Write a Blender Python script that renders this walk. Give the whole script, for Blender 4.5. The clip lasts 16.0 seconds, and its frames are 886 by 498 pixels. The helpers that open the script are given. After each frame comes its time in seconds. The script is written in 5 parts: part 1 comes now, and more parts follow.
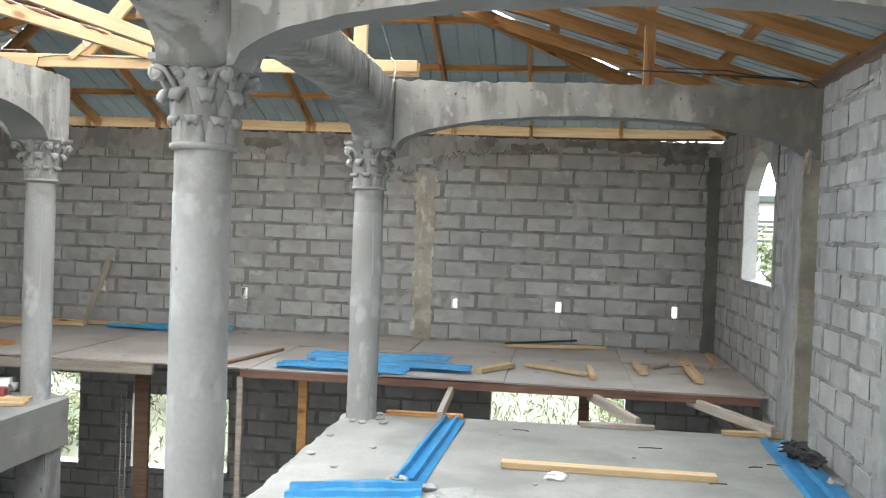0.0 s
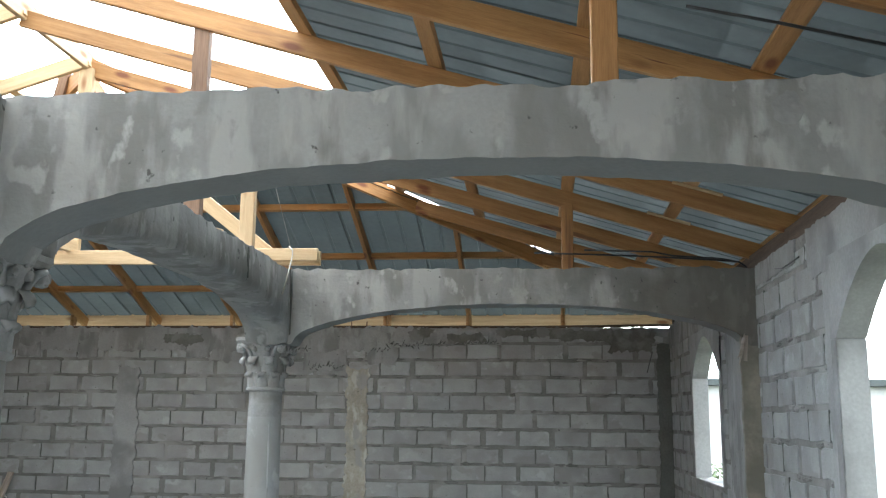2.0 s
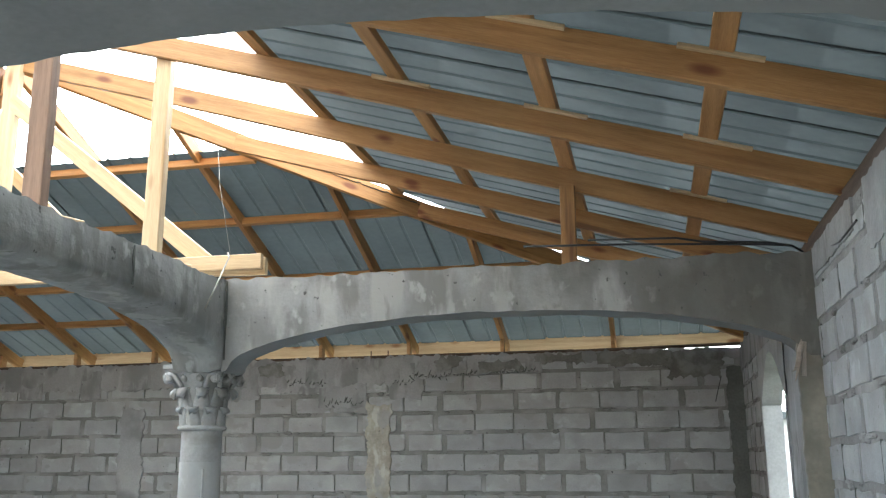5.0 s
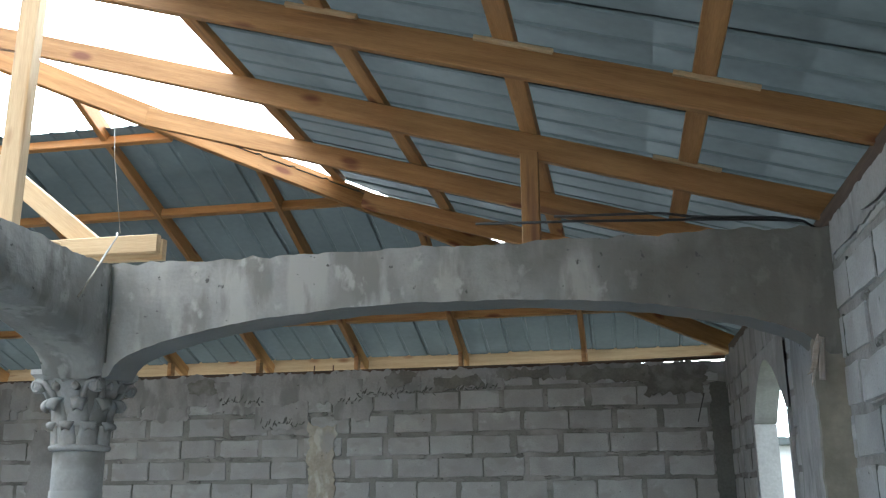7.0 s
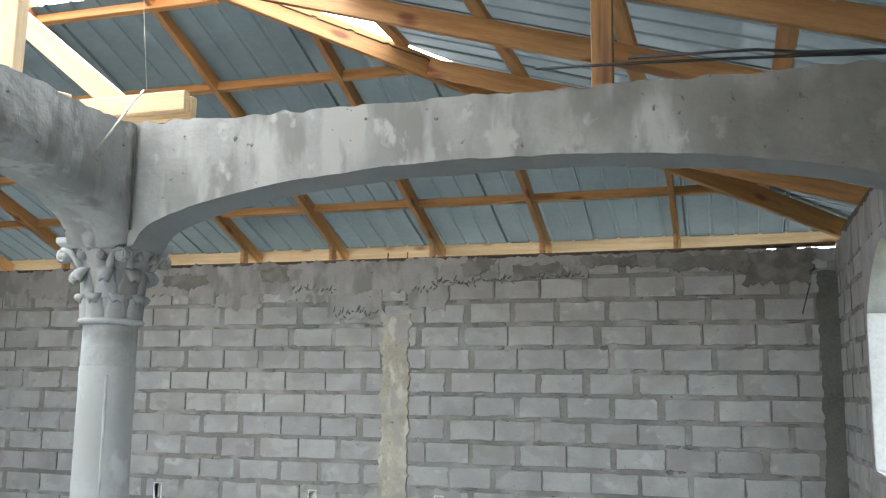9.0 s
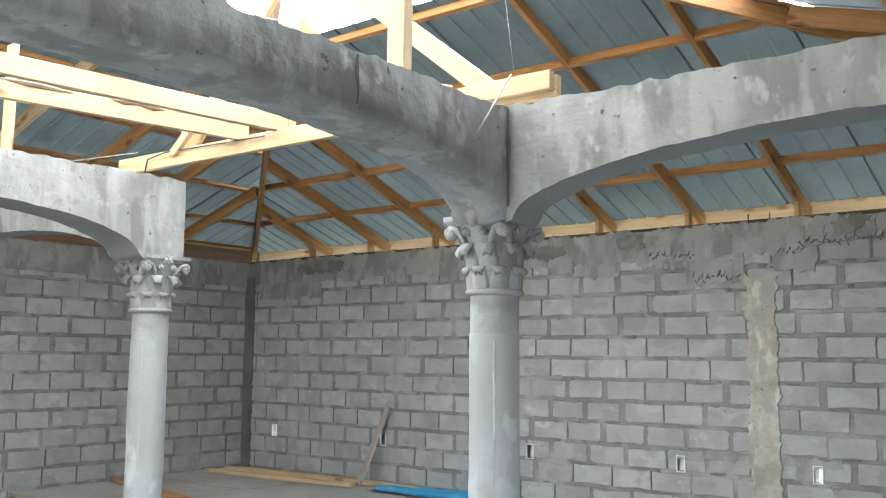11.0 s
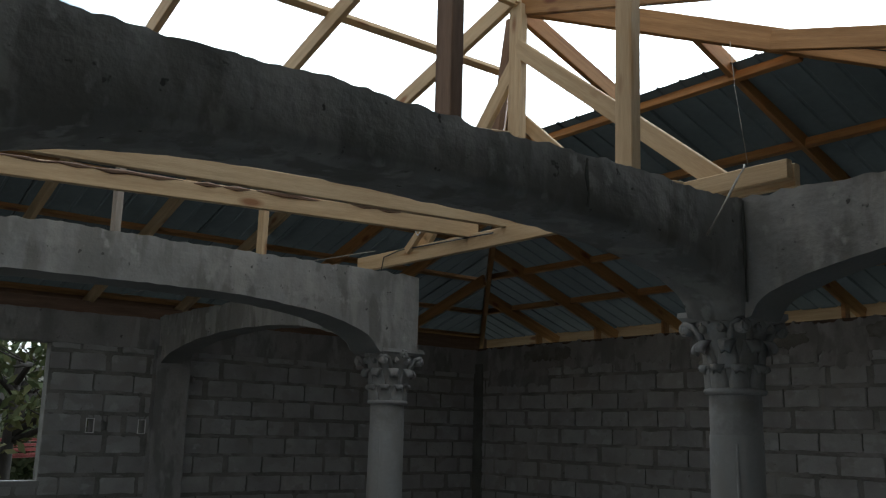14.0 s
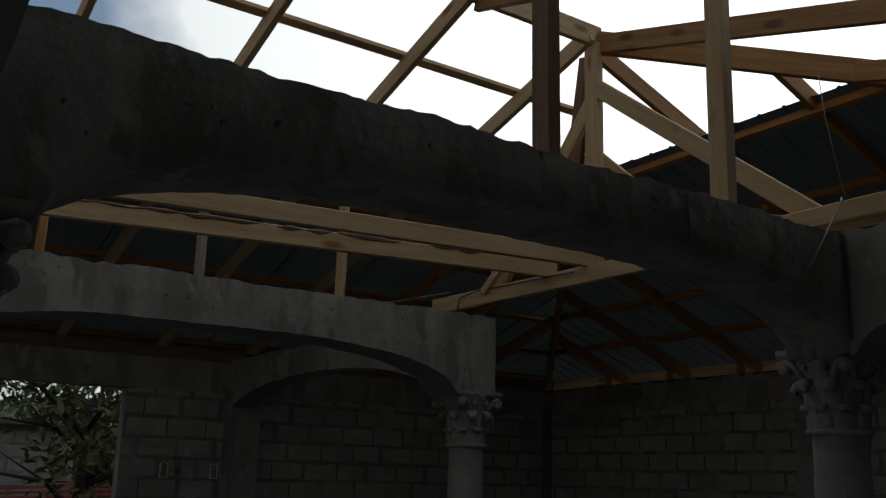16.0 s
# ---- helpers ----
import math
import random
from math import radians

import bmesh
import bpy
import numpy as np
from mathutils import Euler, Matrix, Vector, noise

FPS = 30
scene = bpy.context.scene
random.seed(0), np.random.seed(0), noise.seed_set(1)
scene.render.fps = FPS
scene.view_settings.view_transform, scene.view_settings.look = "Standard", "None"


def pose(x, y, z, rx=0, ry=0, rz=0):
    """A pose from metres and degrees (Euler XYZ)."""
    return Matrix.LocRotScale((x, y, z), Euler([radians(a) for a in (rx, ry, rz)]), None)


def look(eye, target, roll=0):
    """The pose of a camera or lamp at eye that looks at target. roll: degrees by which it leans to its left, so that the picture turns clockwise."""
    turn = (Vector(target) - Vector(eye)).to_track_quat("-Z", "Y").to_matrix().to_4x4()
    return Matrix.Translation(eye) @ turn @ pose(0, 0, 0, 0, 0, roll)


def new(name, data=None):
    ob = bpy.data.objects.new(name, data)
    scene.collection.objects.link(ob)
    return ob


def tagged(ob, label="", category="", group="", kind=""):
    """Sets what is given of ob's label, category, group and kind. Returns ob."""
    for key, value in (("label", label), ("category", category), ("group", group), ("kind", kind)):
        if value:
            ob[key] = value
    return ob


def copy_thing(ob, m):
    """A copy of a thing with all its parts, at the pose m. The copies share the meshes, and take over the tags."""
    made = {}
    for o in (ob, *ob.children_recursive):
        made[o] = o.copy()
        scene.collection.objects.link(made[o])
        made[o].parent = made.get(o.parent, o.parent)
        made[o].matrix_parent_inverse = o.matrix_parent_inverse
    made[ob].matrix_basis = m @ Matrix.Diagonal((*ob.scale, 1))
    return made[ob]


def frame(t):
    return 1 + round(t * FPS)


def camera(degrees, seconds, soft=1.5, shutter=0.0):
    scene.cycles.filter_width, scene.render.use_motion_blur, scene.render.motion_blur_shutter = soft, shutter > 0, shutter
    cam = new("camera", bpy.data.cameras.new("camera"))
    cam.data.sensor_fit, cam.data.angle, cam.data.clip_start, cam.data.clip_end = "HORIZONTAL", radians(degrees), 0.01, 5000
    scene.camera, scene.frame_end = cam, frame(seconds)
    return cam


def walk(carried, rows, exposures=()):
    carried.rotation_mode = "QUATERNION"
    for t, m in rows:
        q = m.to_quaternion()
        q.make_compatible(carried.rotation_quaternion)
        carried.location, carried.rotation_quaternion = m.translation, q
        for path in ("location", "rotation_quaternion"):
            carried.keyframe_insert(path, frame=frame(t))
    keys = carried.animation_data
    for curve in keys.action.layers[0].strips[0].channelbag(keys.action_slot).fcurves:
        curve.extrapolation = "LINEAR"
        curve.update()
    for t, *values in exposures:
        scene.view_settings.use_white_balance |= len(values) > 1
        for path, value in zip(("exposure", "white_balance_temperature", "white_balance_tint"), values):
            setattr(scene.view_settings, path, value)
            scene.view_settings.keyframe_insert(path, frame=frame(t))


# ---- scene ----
cam = camera(51.2, 16.0, soft=1.2)
PATH = [
    (0, (1.97, 0.552, 1.587), (1.729, 2.537, 1.543), 2.1),
    (0.5, (2.101, 0.641, 1.667), (1.846, 2.62, 1.8), 2.3),
    (1, (2.2, 0.893, 1.685), (1.953, 2.857, 1.971), 2.2),
    (1.5, (2.306, 1.158, 1.706), (2.082, 3.114, 2.057), 2.8),
    (2, (2.449, 1.334, 1.699), (2.246, 3.291, 2.06), 0.6),
    (2.5, (2.65, 1.566, 1.727), (2.382, 3.504, 2.14), 0.7),
    (3, (2.786, 1.82, 1.709), (2.476, 3.744, 2.161), 0.2),
    (3.5, (2.894, 2.113, 1.71), (2.55, 4.025, 2.185), 0.3),
    (4, (3.053, 2.409, 1.709), (2.653, 4.316, 2.163), -1.1),
    (4.2, (3.116, 2.503, 1.703), (2.688, 4.404, 2.154), -0.4),
    (6.3, (3.125, 3.555, 1.698), (2.715, 5.463, 2.136), -0.1),
    (6.5, (3.116, 3.645, 1.702), (2.719, 5.554, 2.15), -0.3),
    (7, (3.07, 3.953, 1.686), (2.709, 5.854, 2.191), -0.5),
    (7.5, (3.076, 4.203, 1.674), (2.818, 6.123, 2.17), -0.2),
    (8, (3.222, 4.462, 1.646), (2.87, 6.381, 2.09), -0.1),
    (8.5, (3.265, 4.587, 1.625), (2.823, 6.503, 1.989), 0.8),
    (9, (3.154, 4.581, 1.605), (2.569, 6.469, 1.909), 0.7),
    (9.5, (3.163, 4.514, 1.59), (2.383, 6.337, 1.852), 0.9),
    (10, (3.134, 4.457, 1.576), (2.183, 6.201, 1.802), 0.7),
    (10.2, (3.116, 4.449, 1.571), (2.102, 6.159, 1.793), 0.5),
    (12.3, (3.057, 4.399, 1.637), (1.609, 5.749, 1.92), 1.0),
    (12.5, (3.054, 4.393, 1.644), (1.587, 5.719, 1.941), 0.9),
    (13, (3.072, 4.384, 1.649), (1.566, 5.655, 1.992), 1.1),
    (13.5, (3.07, 4.382, 1.663), (1.54, 5.617, 2.027), 1.4),
    (14, (3.071, 4.373, 1.673), (1.522, 5.576, 2.064), 1.5),
    (14.5, (3.075, 4.363, 1.688), (1.535, 5.556, 2.14), 1.8),
    (15, (3.057, 4.35, 1.685), (1.526, 5.534, 2.189), 1.9),
    (15.5, (3.006, 4.297, 1.688), (1.442, 5.433, 2.204), 1.7),
    (16, (2.932, 4.252, 1.663), (1.332, 5.352, 2.141), 1.4),
]
EXPOSURES = [
    (0.0, 0.31, 6450, 6), (1.0, 0.20, 6300, 5), (2.0, -0.15, 6050, 3), (3.0, -0.35, 6000, 3), (3.6, -0.13, 6100, 4), (4.0, 0.27, 6200, 4), (6.5, -0.10, 5800, 2), (7.0, -0.15, 5800, 2), (8.0, 0.18, 5900, 3), (9.0, 0.71, 6050, 4), (10.0, 0.81, 6050, 4),
    (12.5, -0.57, 6000, 0), (13.0, -1.44, 5850, 0), (13.5, -1.94, 6000, 1), (14.0, -2.79, 6150, 4), (14.5, -3.92, 6250, 4), (15.0, -4.52, 6450, 4), (15.5, -4.57, 6450, 4), (16.0, -4.37, 6600, 5),
]
walk(cam, [(t, look(eye, target, roll)) for t, eye, target, roll in PATH], EXPOSURES)

# ---- light ----
SUN_WAY = Vector((-0.415, 0.812, 0.41)).normalized()
world = bpy.data.worlds.new("sky")
scene.world = world
world.use_nodes = True
wn, wl = world.node_tree.nodes, world.node_tree.links
wn.clear()
w_out = wn.new("ShaderNodeOutputWorld")
w_bg = wn.new("ShaderNodeBackground")
w_sky = wn.new("ShaderNodeTexSky")
w_sky.sky_type = "NISHITA"
w_sky.sun_disc = False
w_sky.sun_elevation = math.asin(SUN_WAY.z)
w_sky.sun_rotation = math.atan2(SUN_WAY.x, SUN_WAY.y)
w_cloud = wn.new("ShaderNodeTexNoise")
w_cloud.inputs["Scale"].default_value = 2.6
w_cloud.inputs["Detail"].default_value = 7.0
w_cloud.inputs["Roughness"].default_value = 0.55
w_coord = wn.new("ShaderNodeTexCoord")
w_ramp = wn.new("ShaderNodeValToRGB")
w_ramp.color_ramp.elements[0].position, w_ramp.color_ramp.elements[1].position = 0.4, 0.58
w_mix = wn.new("ShaderNodeMix")
w_mix.data_type = "RGBA"
# thin cloud scatters the sun's light forward: brightest round the sun
w_dot = wn.new("ShaderNodeVectorMath")
w_dot.operation = "DOT_PRODUCT"
w_dot.inputs[1].default_value = SUN_WAY
wl.new(w_coord.outputs["Generated"], w_dot.inputs[0])
w_max = wn.new("ShaderNodeMath")
w_max.operation = "MAXIMUM"
w_max.inputs[1].default_value = 0.0
wl.new(w_dot.outputs["Value"], w_max.inputs[0])
w_pow = wn.new("ShaderNodeMath")
w_pow.operation = "POWER"
w_pow.inputs[1].default_value = 2.0
wl.new(w_max.outputs[0], w_pow.inputs[0])
w_glow = wn.new("ShaderNodeMath")
w_glow.operation = "MULTIPLY_ADD"
w_glow.inputs[1].default_value, w_glow.inputs[2].default_value = 195.0, 42.0
wl.new(w_pow.outputs[0], w_glow.inputs[0])
w_white = wn.new("ShaderNodeVectorMath")
w_white.operation = "SCALE"
w_white.inputs[0].default_value = (0.975, 1.0, 1.04)
wl.new(w_glow.outputs[0], w_white.inputs["Scale"])
wl.new(w_white.outputs["Vector"], w_mix.inputs["B"])
wl.new(w_coord.outputs["Generated"], w_cloud.inputs["Vector"])
# the cloud thickens towards the sun
w_thick = wn.new("ShaderNodeMapRange")
w_thick.inputs["From Min"].default_value, w_thick.inputs["From Max"].default_value = 0.68, 0.95
w_thick.inputs["To Min"].default_value, w_thick.inputs["To Max"].default_value = 0.16, 0.34
wl.new(w_dot.outputs["Value"], w_thick.inputs["Value"])
w_cover = wn.new("ShaderNodeMath")
wl.new(w_cloud.outputs["Fac"], w_cover.inputs[0])
wl.new(w_thick.outputs["Result"], w_cover.inputs[1])
# a break in the cloud to the west
w_west = wn.new("ShaderNodeVectorMath")
w_west.operation = "DOT_PRODUCT"
w_west.inputs[1].default_value = Vector((-0.92, 0.08, 0.42)).normalized()
wl.new(w_coord.outputs["Generated"], w_west.inputs[0])
w_gap = wn.new("ShaderNodeMapRange")
w_gap.inputs["From Min"].default_value, w_gap.inputs["From Max"].default_value = 0.955, 0.995
w_gap.inputs["To Max"].default_value = 0.3
wl.new(w_west.outputs["Value"], w_gap.inputs["Value"])
w_break = wn.new("ShaderNodeMath")
w_break.operation = "SUBTRACT"
wl.new(w_cover.outputs[0], w_break.inputs[0])
wl.new(w_gap.outputs["Result"], w_break.inputs[1])
wl.new(w_break.outputs[0], w_ramp.inputs["Fac"])
wl.new(w_ramp.outputs["Color"], w_mix.inputs["Factor"])
w_blue = wn.new("ShaderNodeVectorMath")
w_blue.operation = "SCALE"
w_blue.inputs["Scale"].default_value = 14.0
wl.new(w_sky.outputs["Color"], w_blue.inputs[0])
wl.new(w_blue.outputs["Vector"], w_mix.inputs["A"])
wl.new(w_mix.outputs["Result"], w_bg.inputs["Color"])
w_bg.inputs["Strength"].default_value = 0.12
wl.new(w_bg.outputs["Background"], w_out.inputs["Surface"])

sun_data = bpy.data.lights.new("sun", "SUN")
sun_data.energy, sun_data.angle, sun_data.color = 0.6, radians(6), (1.0, 0.94, 0.85)
sun_lamp = new("sun", sun_data)
sun_lamp.matrix_world = look(SUN_WAY * 60, (0, 0, 0))

# ---- materials ----


def material(name, low, high, scale=3.0, fine=40.0, rough=0.9, bump=0.3, metal=0.0, stretch=(1, 1, 1), stain=None, vary=0.0, stain_scale=1.2, stain_edge=(0.5, 0.62), stain_stretch=None, specks=None, blots=(), knots=None, relief=0.02, grain=0.0, scratch=0.0, damp=None):
    """Two scales of colour variation and relief; stain: a third colour in blotches; vary: difference from thing to thing."""
    m = bpy.data.materials.new(name)
    m.use_nodes = True
    n, l = m.node_tree.nodes, m.node_tree.links
    bsdf = n["Principled BSDF"]
    coord, info = n.new("ShaderNodeTexCoord"), n.new("ShaderNodeObjectInfo")
    shift = n.new("ShaderNodeVectorMath")
    shift.operation = "MULTIPLY_ADD"
    shift.inputs[0].default_value = (1, 1, 1)
    wide = n.new("ShaderNodeVectorMath")
    wide.operation = "SCALE"
    wide.inputs[0].default_value = (37.0, 19.0, 53.0)
    l.new(info.outputs["Random"], wide.inputs["Scale"])
    mapping = n.new("ShaderNodeMapping")
    mapping.inputs["Scale"].default_value = stretch
    l.new(coord.outputs["Object"], mapping.inputs["Vector"])
    add = n.new("ShaderNodeVectorMath")
    l.new(mapping.outputs["Vector"], add.inputs[0])
    l.new(wide.outputs["Vector"], add.inputs[1])
    n.remove(shift)

    def noise_node(s, detail):
        t = n.new("ShaderNodeTexNoise")
        t.inputs["Scale"].default_value, t.inputs["Detail"].default_value = s, detail
        l.new(add.outputs["Vector"], t.inputs["Vector"])
        return t
    big, small = noise_node(scale, 5.0), noise_node(fine, 4.0)
    blend = n.new("ShaderNodeMath")
    blend.operation = "MULTIPLY_ADD"
    blend.inputs[1].default_value = 0.35
    l.new(small.outputs["Fac"], blend.inputs[0])
    half = n.new("ShaderNodeMath")
    half.operation = "MULTIPLY"
    half.inputs[1].default_value = 0.65
    l.new(big.outputs["Fac"], half.inputs[0])
    l.new(half.outputs[0], blend.inputs[2])
    ramp = n.new("ShaderNodeValToRGB")
    ramp.color_ramp.elements[0].position, ramp.color_ramp.elements[1].position = 0.36, 0.64
    ramp.color_ramp.elements[0].color, ramp.color_ramp.elements[1].color = (*low, 1), (*high, 1)
    l.new(blend.outputs[0], ramp.inputs["Fac"])
    colour = ramp.outputs["Color"]
    if stain:
        blot = noise_node(stain_scale, 6.0)
        if stain_stretch:
            map2 = n.new("ShaderNodeMapping")
            map2.inputs["Scale"].default_value = stain_stretch
            l.new(add.outputs["Vector"], map2.inputs["Vector"])
            l.new(map2.outputs["Vector"], blot.inputs["Vector"])
        edge = n.new("ShaderNodeValToRGB")
        edge.color_ramp.elements[0].position, edge.color_ramp.elements[1].position = stain_edge
        l.new(blot.outputs["Fac"], edge.inputs["Fac"])
        mix = n.new("ShaderNodeMix")
        mix.data_type = "RGBA"
        l.new(edge.outputs["Color"], mix.inputs["Factor"])
        l.new(colour, mix.inputs["A"])
        mix.inputs["B"].default_value = (*stain, 1)
        colour = mix.outputs["Result"]
    for tone, size, cut_at, squash in blots:
        patch = noise_node(size, 7.0)
        map3 = n.new("ShaderNodeMapping")
        map3.inputs["Scale"].default_value = squash
        map3.inputs["Location"].default_value = (size * 3.1, size * 1.7, size)
        l.new(add.outputs["Vector"], map3.inputs["Vector"])
        l.new(map3.outputs["Vector"], patch.inputs["Vector"])
        step = n.new("ShaderNodeValToRGB")
        step.color_ramp.elements[0].position, step.color_ramp.elements[1].position = cut_at, cut_at + 0.07
        l.new(patch.outputs["Fac"], step.inputs["Fac"])
        over = n.new("ShaderNodeMix")
        over.data_type = "RGBA"
        l.new(step.outputs["Color"], over.inputs["Factor"])
        l.new(colour, over.inputs["A"])
        over.inputs["B"].default_value = (*tone, 1)
        colour = over.outputs["Result"]
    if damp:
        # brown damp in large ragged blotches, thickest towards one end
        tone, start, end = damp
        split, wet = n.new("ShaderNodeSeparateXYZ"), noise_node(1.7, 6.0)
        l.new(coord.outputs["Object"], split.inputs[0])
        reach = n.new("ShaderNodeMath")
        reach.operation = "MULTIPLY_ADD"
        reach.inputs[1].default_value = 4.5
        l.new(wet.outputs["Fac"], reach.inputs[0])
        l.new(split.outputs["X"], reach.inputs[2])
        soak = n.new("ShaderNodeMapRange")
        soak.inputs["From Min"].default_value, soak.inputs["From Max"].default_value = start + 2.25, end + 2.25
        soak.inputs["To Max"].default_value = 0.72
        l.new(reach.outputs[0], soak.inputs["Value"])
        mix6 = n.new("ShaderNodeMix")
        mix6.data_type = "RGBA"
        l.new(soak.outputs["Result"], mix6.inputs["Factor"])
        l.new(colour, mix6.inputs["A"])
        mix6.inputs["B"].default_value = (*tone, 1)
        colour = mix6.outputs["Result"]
    if specks:
        spot = noise_node(specks[1], 3.0)
        cut = n.new("ShaderNodeValToRGB")
        cut.color_ramp.elements[0].position, cut.color_ramp.elements[1].position = specks[2], specks[2] + 0.05
        l.new(spot.outputs["Fac"], cut.inputs["Fac"])
        mix2 = n.new("ShaderNodeMix")
        mix2.data_type = "RGBA"
        l.new(cut.outputs["Color"], mix2.inputs["Factor"])
        l.new(colour, mix2.inputs["A"])
        mix2.inputs["B"].default_value = (*specks[0], 1)
        colour = mix2.outputs["Result"]
    if knots:
        cell = n.new("ShaderNodeTexVoronoi")
        map4 = n.new("ShaderNodeMapping")
        map4.inputs["Scale"].default_value = (2.4, 6.5, 6.5)
        l.new(coord.outputs["Object"], map4.inputs["Vector"])
        add4 = n.new("ShaderNodeVectorMath")
        l.new(map4.outputs["Vector"], add4.inputs[0])
        l.new(wide.outputs["Vector"], add4.inputs[1])
        l.new(add4.outputs["Vector"], cell.inputs["Vector"])
        cell.inputs["Scale"].default_value = 1.0
        eye = n.new("ShaderNodeValToRGB")
        eye.color_ramp.elements[0].position, eye.color_ramp.elements[1].position = 0.1, 0.22
        eye.color_ramp.elements[0].color, eye.color_ramp.elements[1].color = (1, 1, 1, 1), (0, 0, 0, 1)
        l.new(cell.outputs["Distance"], eye.inputs["Fac"])
        mix5 = n.new("ShaderNodeMix")
        mix5.data_type = "RGBA"
        l.new(eye.outputs["Color"], mix5.inputs["Factor"])
        l.new(colour, mix5.inputs["A"])
        mix5.inputs["B"].default_value = (*knots, 1)
        colour = mix5.outputs["Result"]
    if vary:
        hsv, span = n.new("ShaderNodeHueSaturation"), n.new("ShaderNodeMapRange")
        span.inputs["To Min"].default_value, span.inputs["To Max"].default_value = 1 - vary, 1 + vary
        l.new(info.outputs["Random"], span.inputs["Value"])
        l.new(span.outputs["Result"], hsv.inputs["Value"])
        l.new(colour, hsv.inputs["Color"])
        colour = hsv.outputs["Color"]
    l.new(colour, bsdf.inputs["Base Color"])
    bsdf.inputs["Roughness"].default_value = rough
    bsdf.inputs["Metallic"].default_value = metal
    if bump:
        b = n.new("ShaderNodeBump")
        b.inputs["Strength"].default_value, b.inputs["Distance"].default_value = bump, relief
        height = noise_node(grain, 6.0).outputs["Fac"] if grain else blend.outputs[0]
        if scratch:
            # level marks of boards and trowel
            map5 = n.new("ShaderNodeMapping")
            map5.inputs["Scale"].default_value = (2.0, 2.0, 13.0)
            l.new(add.outputs["Vector"], map5.inputs["Vector"])
            lines = noise_node(1.0, 5.0)
            l.new(map5.outputs["Vector"], lines.inputs["Vector"])
            both = n.new("ShaderNodeMath")
            both.operation = "MULTIPLY_ADD"
            both.inputs[1].default_value = scratch
            l.new(lines.outputs["Fac"], both.inputs[0])
            l.new(height, both.inputs[2])
            height = both.outputs[0]
        l.new(height, b.inputs["Height"])
        l.new(b.outputs["Normal"], bsdf.inputs["Normal"])
    return m


BLOCK = material("concrete_block", (0.275, 0.277, 0.274), (0.35, 0.352, 0.347), 5, 90, 0.95, 0.6, vary=0.1, stain=(0.235, 0.235, 0.229), stain_scale=2.2, stain_edge=(0.52, 0.72), specks=((0.17, 0.168, 0.16), 30, 0.7), blots=(((0.375, 0.381, 0.383), 6.0, 0.62, (1.0, 1.0, 1.0)), ((0.27, 0.268, 0.257), 4.0, 0.56, (1.0, 1.4, 1.0))))
MORTAR = material("mortar", (0.14, 0.138, 0.129), (0.225, 0.222, 0.21), 4, 60, 0.95, 0.9, stain=(0.28, 0.277, 0.264), stain_scale=2.4, stain_edge=(0.5, 0.62), specks=((0.072, 0.072, 0.068), 24, 0.7))
DAMP = material("damp_render", (0.105, 0.102, 0.09), (0.165, 0.16, 0.144), 5, 60, 0.9, 0.6, stain=(0.19, 0.186, 0.175), stain_scale=6, stain_edge=(0.5, 0.6), relief=0.03, grain=9)
RENDERED = material("cement_render", (0.22, 0.219, 0.214), (0.296, 0.294, 0.288), 2.4, 60, 0.92, 0.5, stain=(0.19, 0.188, 0.184), stain_scale=2.8, stain_edge=(0.5, 0.6), stain_stretch=(1.4, 1.4, 0.7), specks=((0.106, 0.105, 0.0988), 16, 0.7), blots=(((0.182, 0.182, 0.177), 4.0, 0.56, (1.5, 1.5, 0.5)), ((0.304, 0.302, 0.296), 5.0, 0.58, (1.2, 1.2, 0.5))), relief=0.03, grain=9)
RENDER_PALE = material("pale_cement_render", (0.242, 0.242, 0.238), (0.335, 0.335, 0.329), 2.5, 50, 0.9, 0.3, stain=(0.201, 0.201, 0.198), stain_scale=2.0, relief=0.03, grain=9)
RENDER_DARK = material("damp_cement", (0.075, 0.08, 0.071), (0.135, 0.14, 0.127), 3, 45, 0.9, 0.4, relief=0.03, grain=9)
TAN_CEMENT = material("tan_cement", (0.284, 0.262, 0.212), (0.422, 0.395, 0.335), 4, 40, 0.95, 0.7, stain=(0.248, 0.23, 0.188), stain_scale=3, stain_edge=(0.48, 0.6), blots=(((0.459, 0.446, 0.404), 7.0, 0.58, (1.0, 1.0, 0.5)), ((0.304, 0.299, 0.28), 5.0, 0.57, (1.0, 1.0, 0.6))), specks=((0.156, 0.142, 0.114), 18, 0.69), relief=0.03, grain=9)
COLUMN = material("cast_column", (0.285, 0.288, 0.284), (0.345, 0.348, 0.343), 3, 40, 0.85, 0.25, stain=(0.27, 0.267, 0.256), stain_scale=2.4, stain_edge=(0.48, 0.66), stain_stretch=(1.5, 1.5, 0.5), specks=((0.2, 0.195, 0.185), 9, 0.7), blots=(((0.285, 0.282, 0.27), 3.5, 0.55, (1.0, 1.0, 0.5)), ((0.385, 0.387, 0.382), 6.0, 0.57, (1.0, 1.0, 0.6))), relief=0.02, grain=7)
CAPITAL = material("cast_capital", (0.255, 0.254, 0.248), (0.34, 0.339, 0.332), 6, 60, 0.9, 0.3, stain=(0.225, 0.22, 0.207), stain_scale=5, stain_edge=(0.5, 0.62), relief=0.015, grain=22)
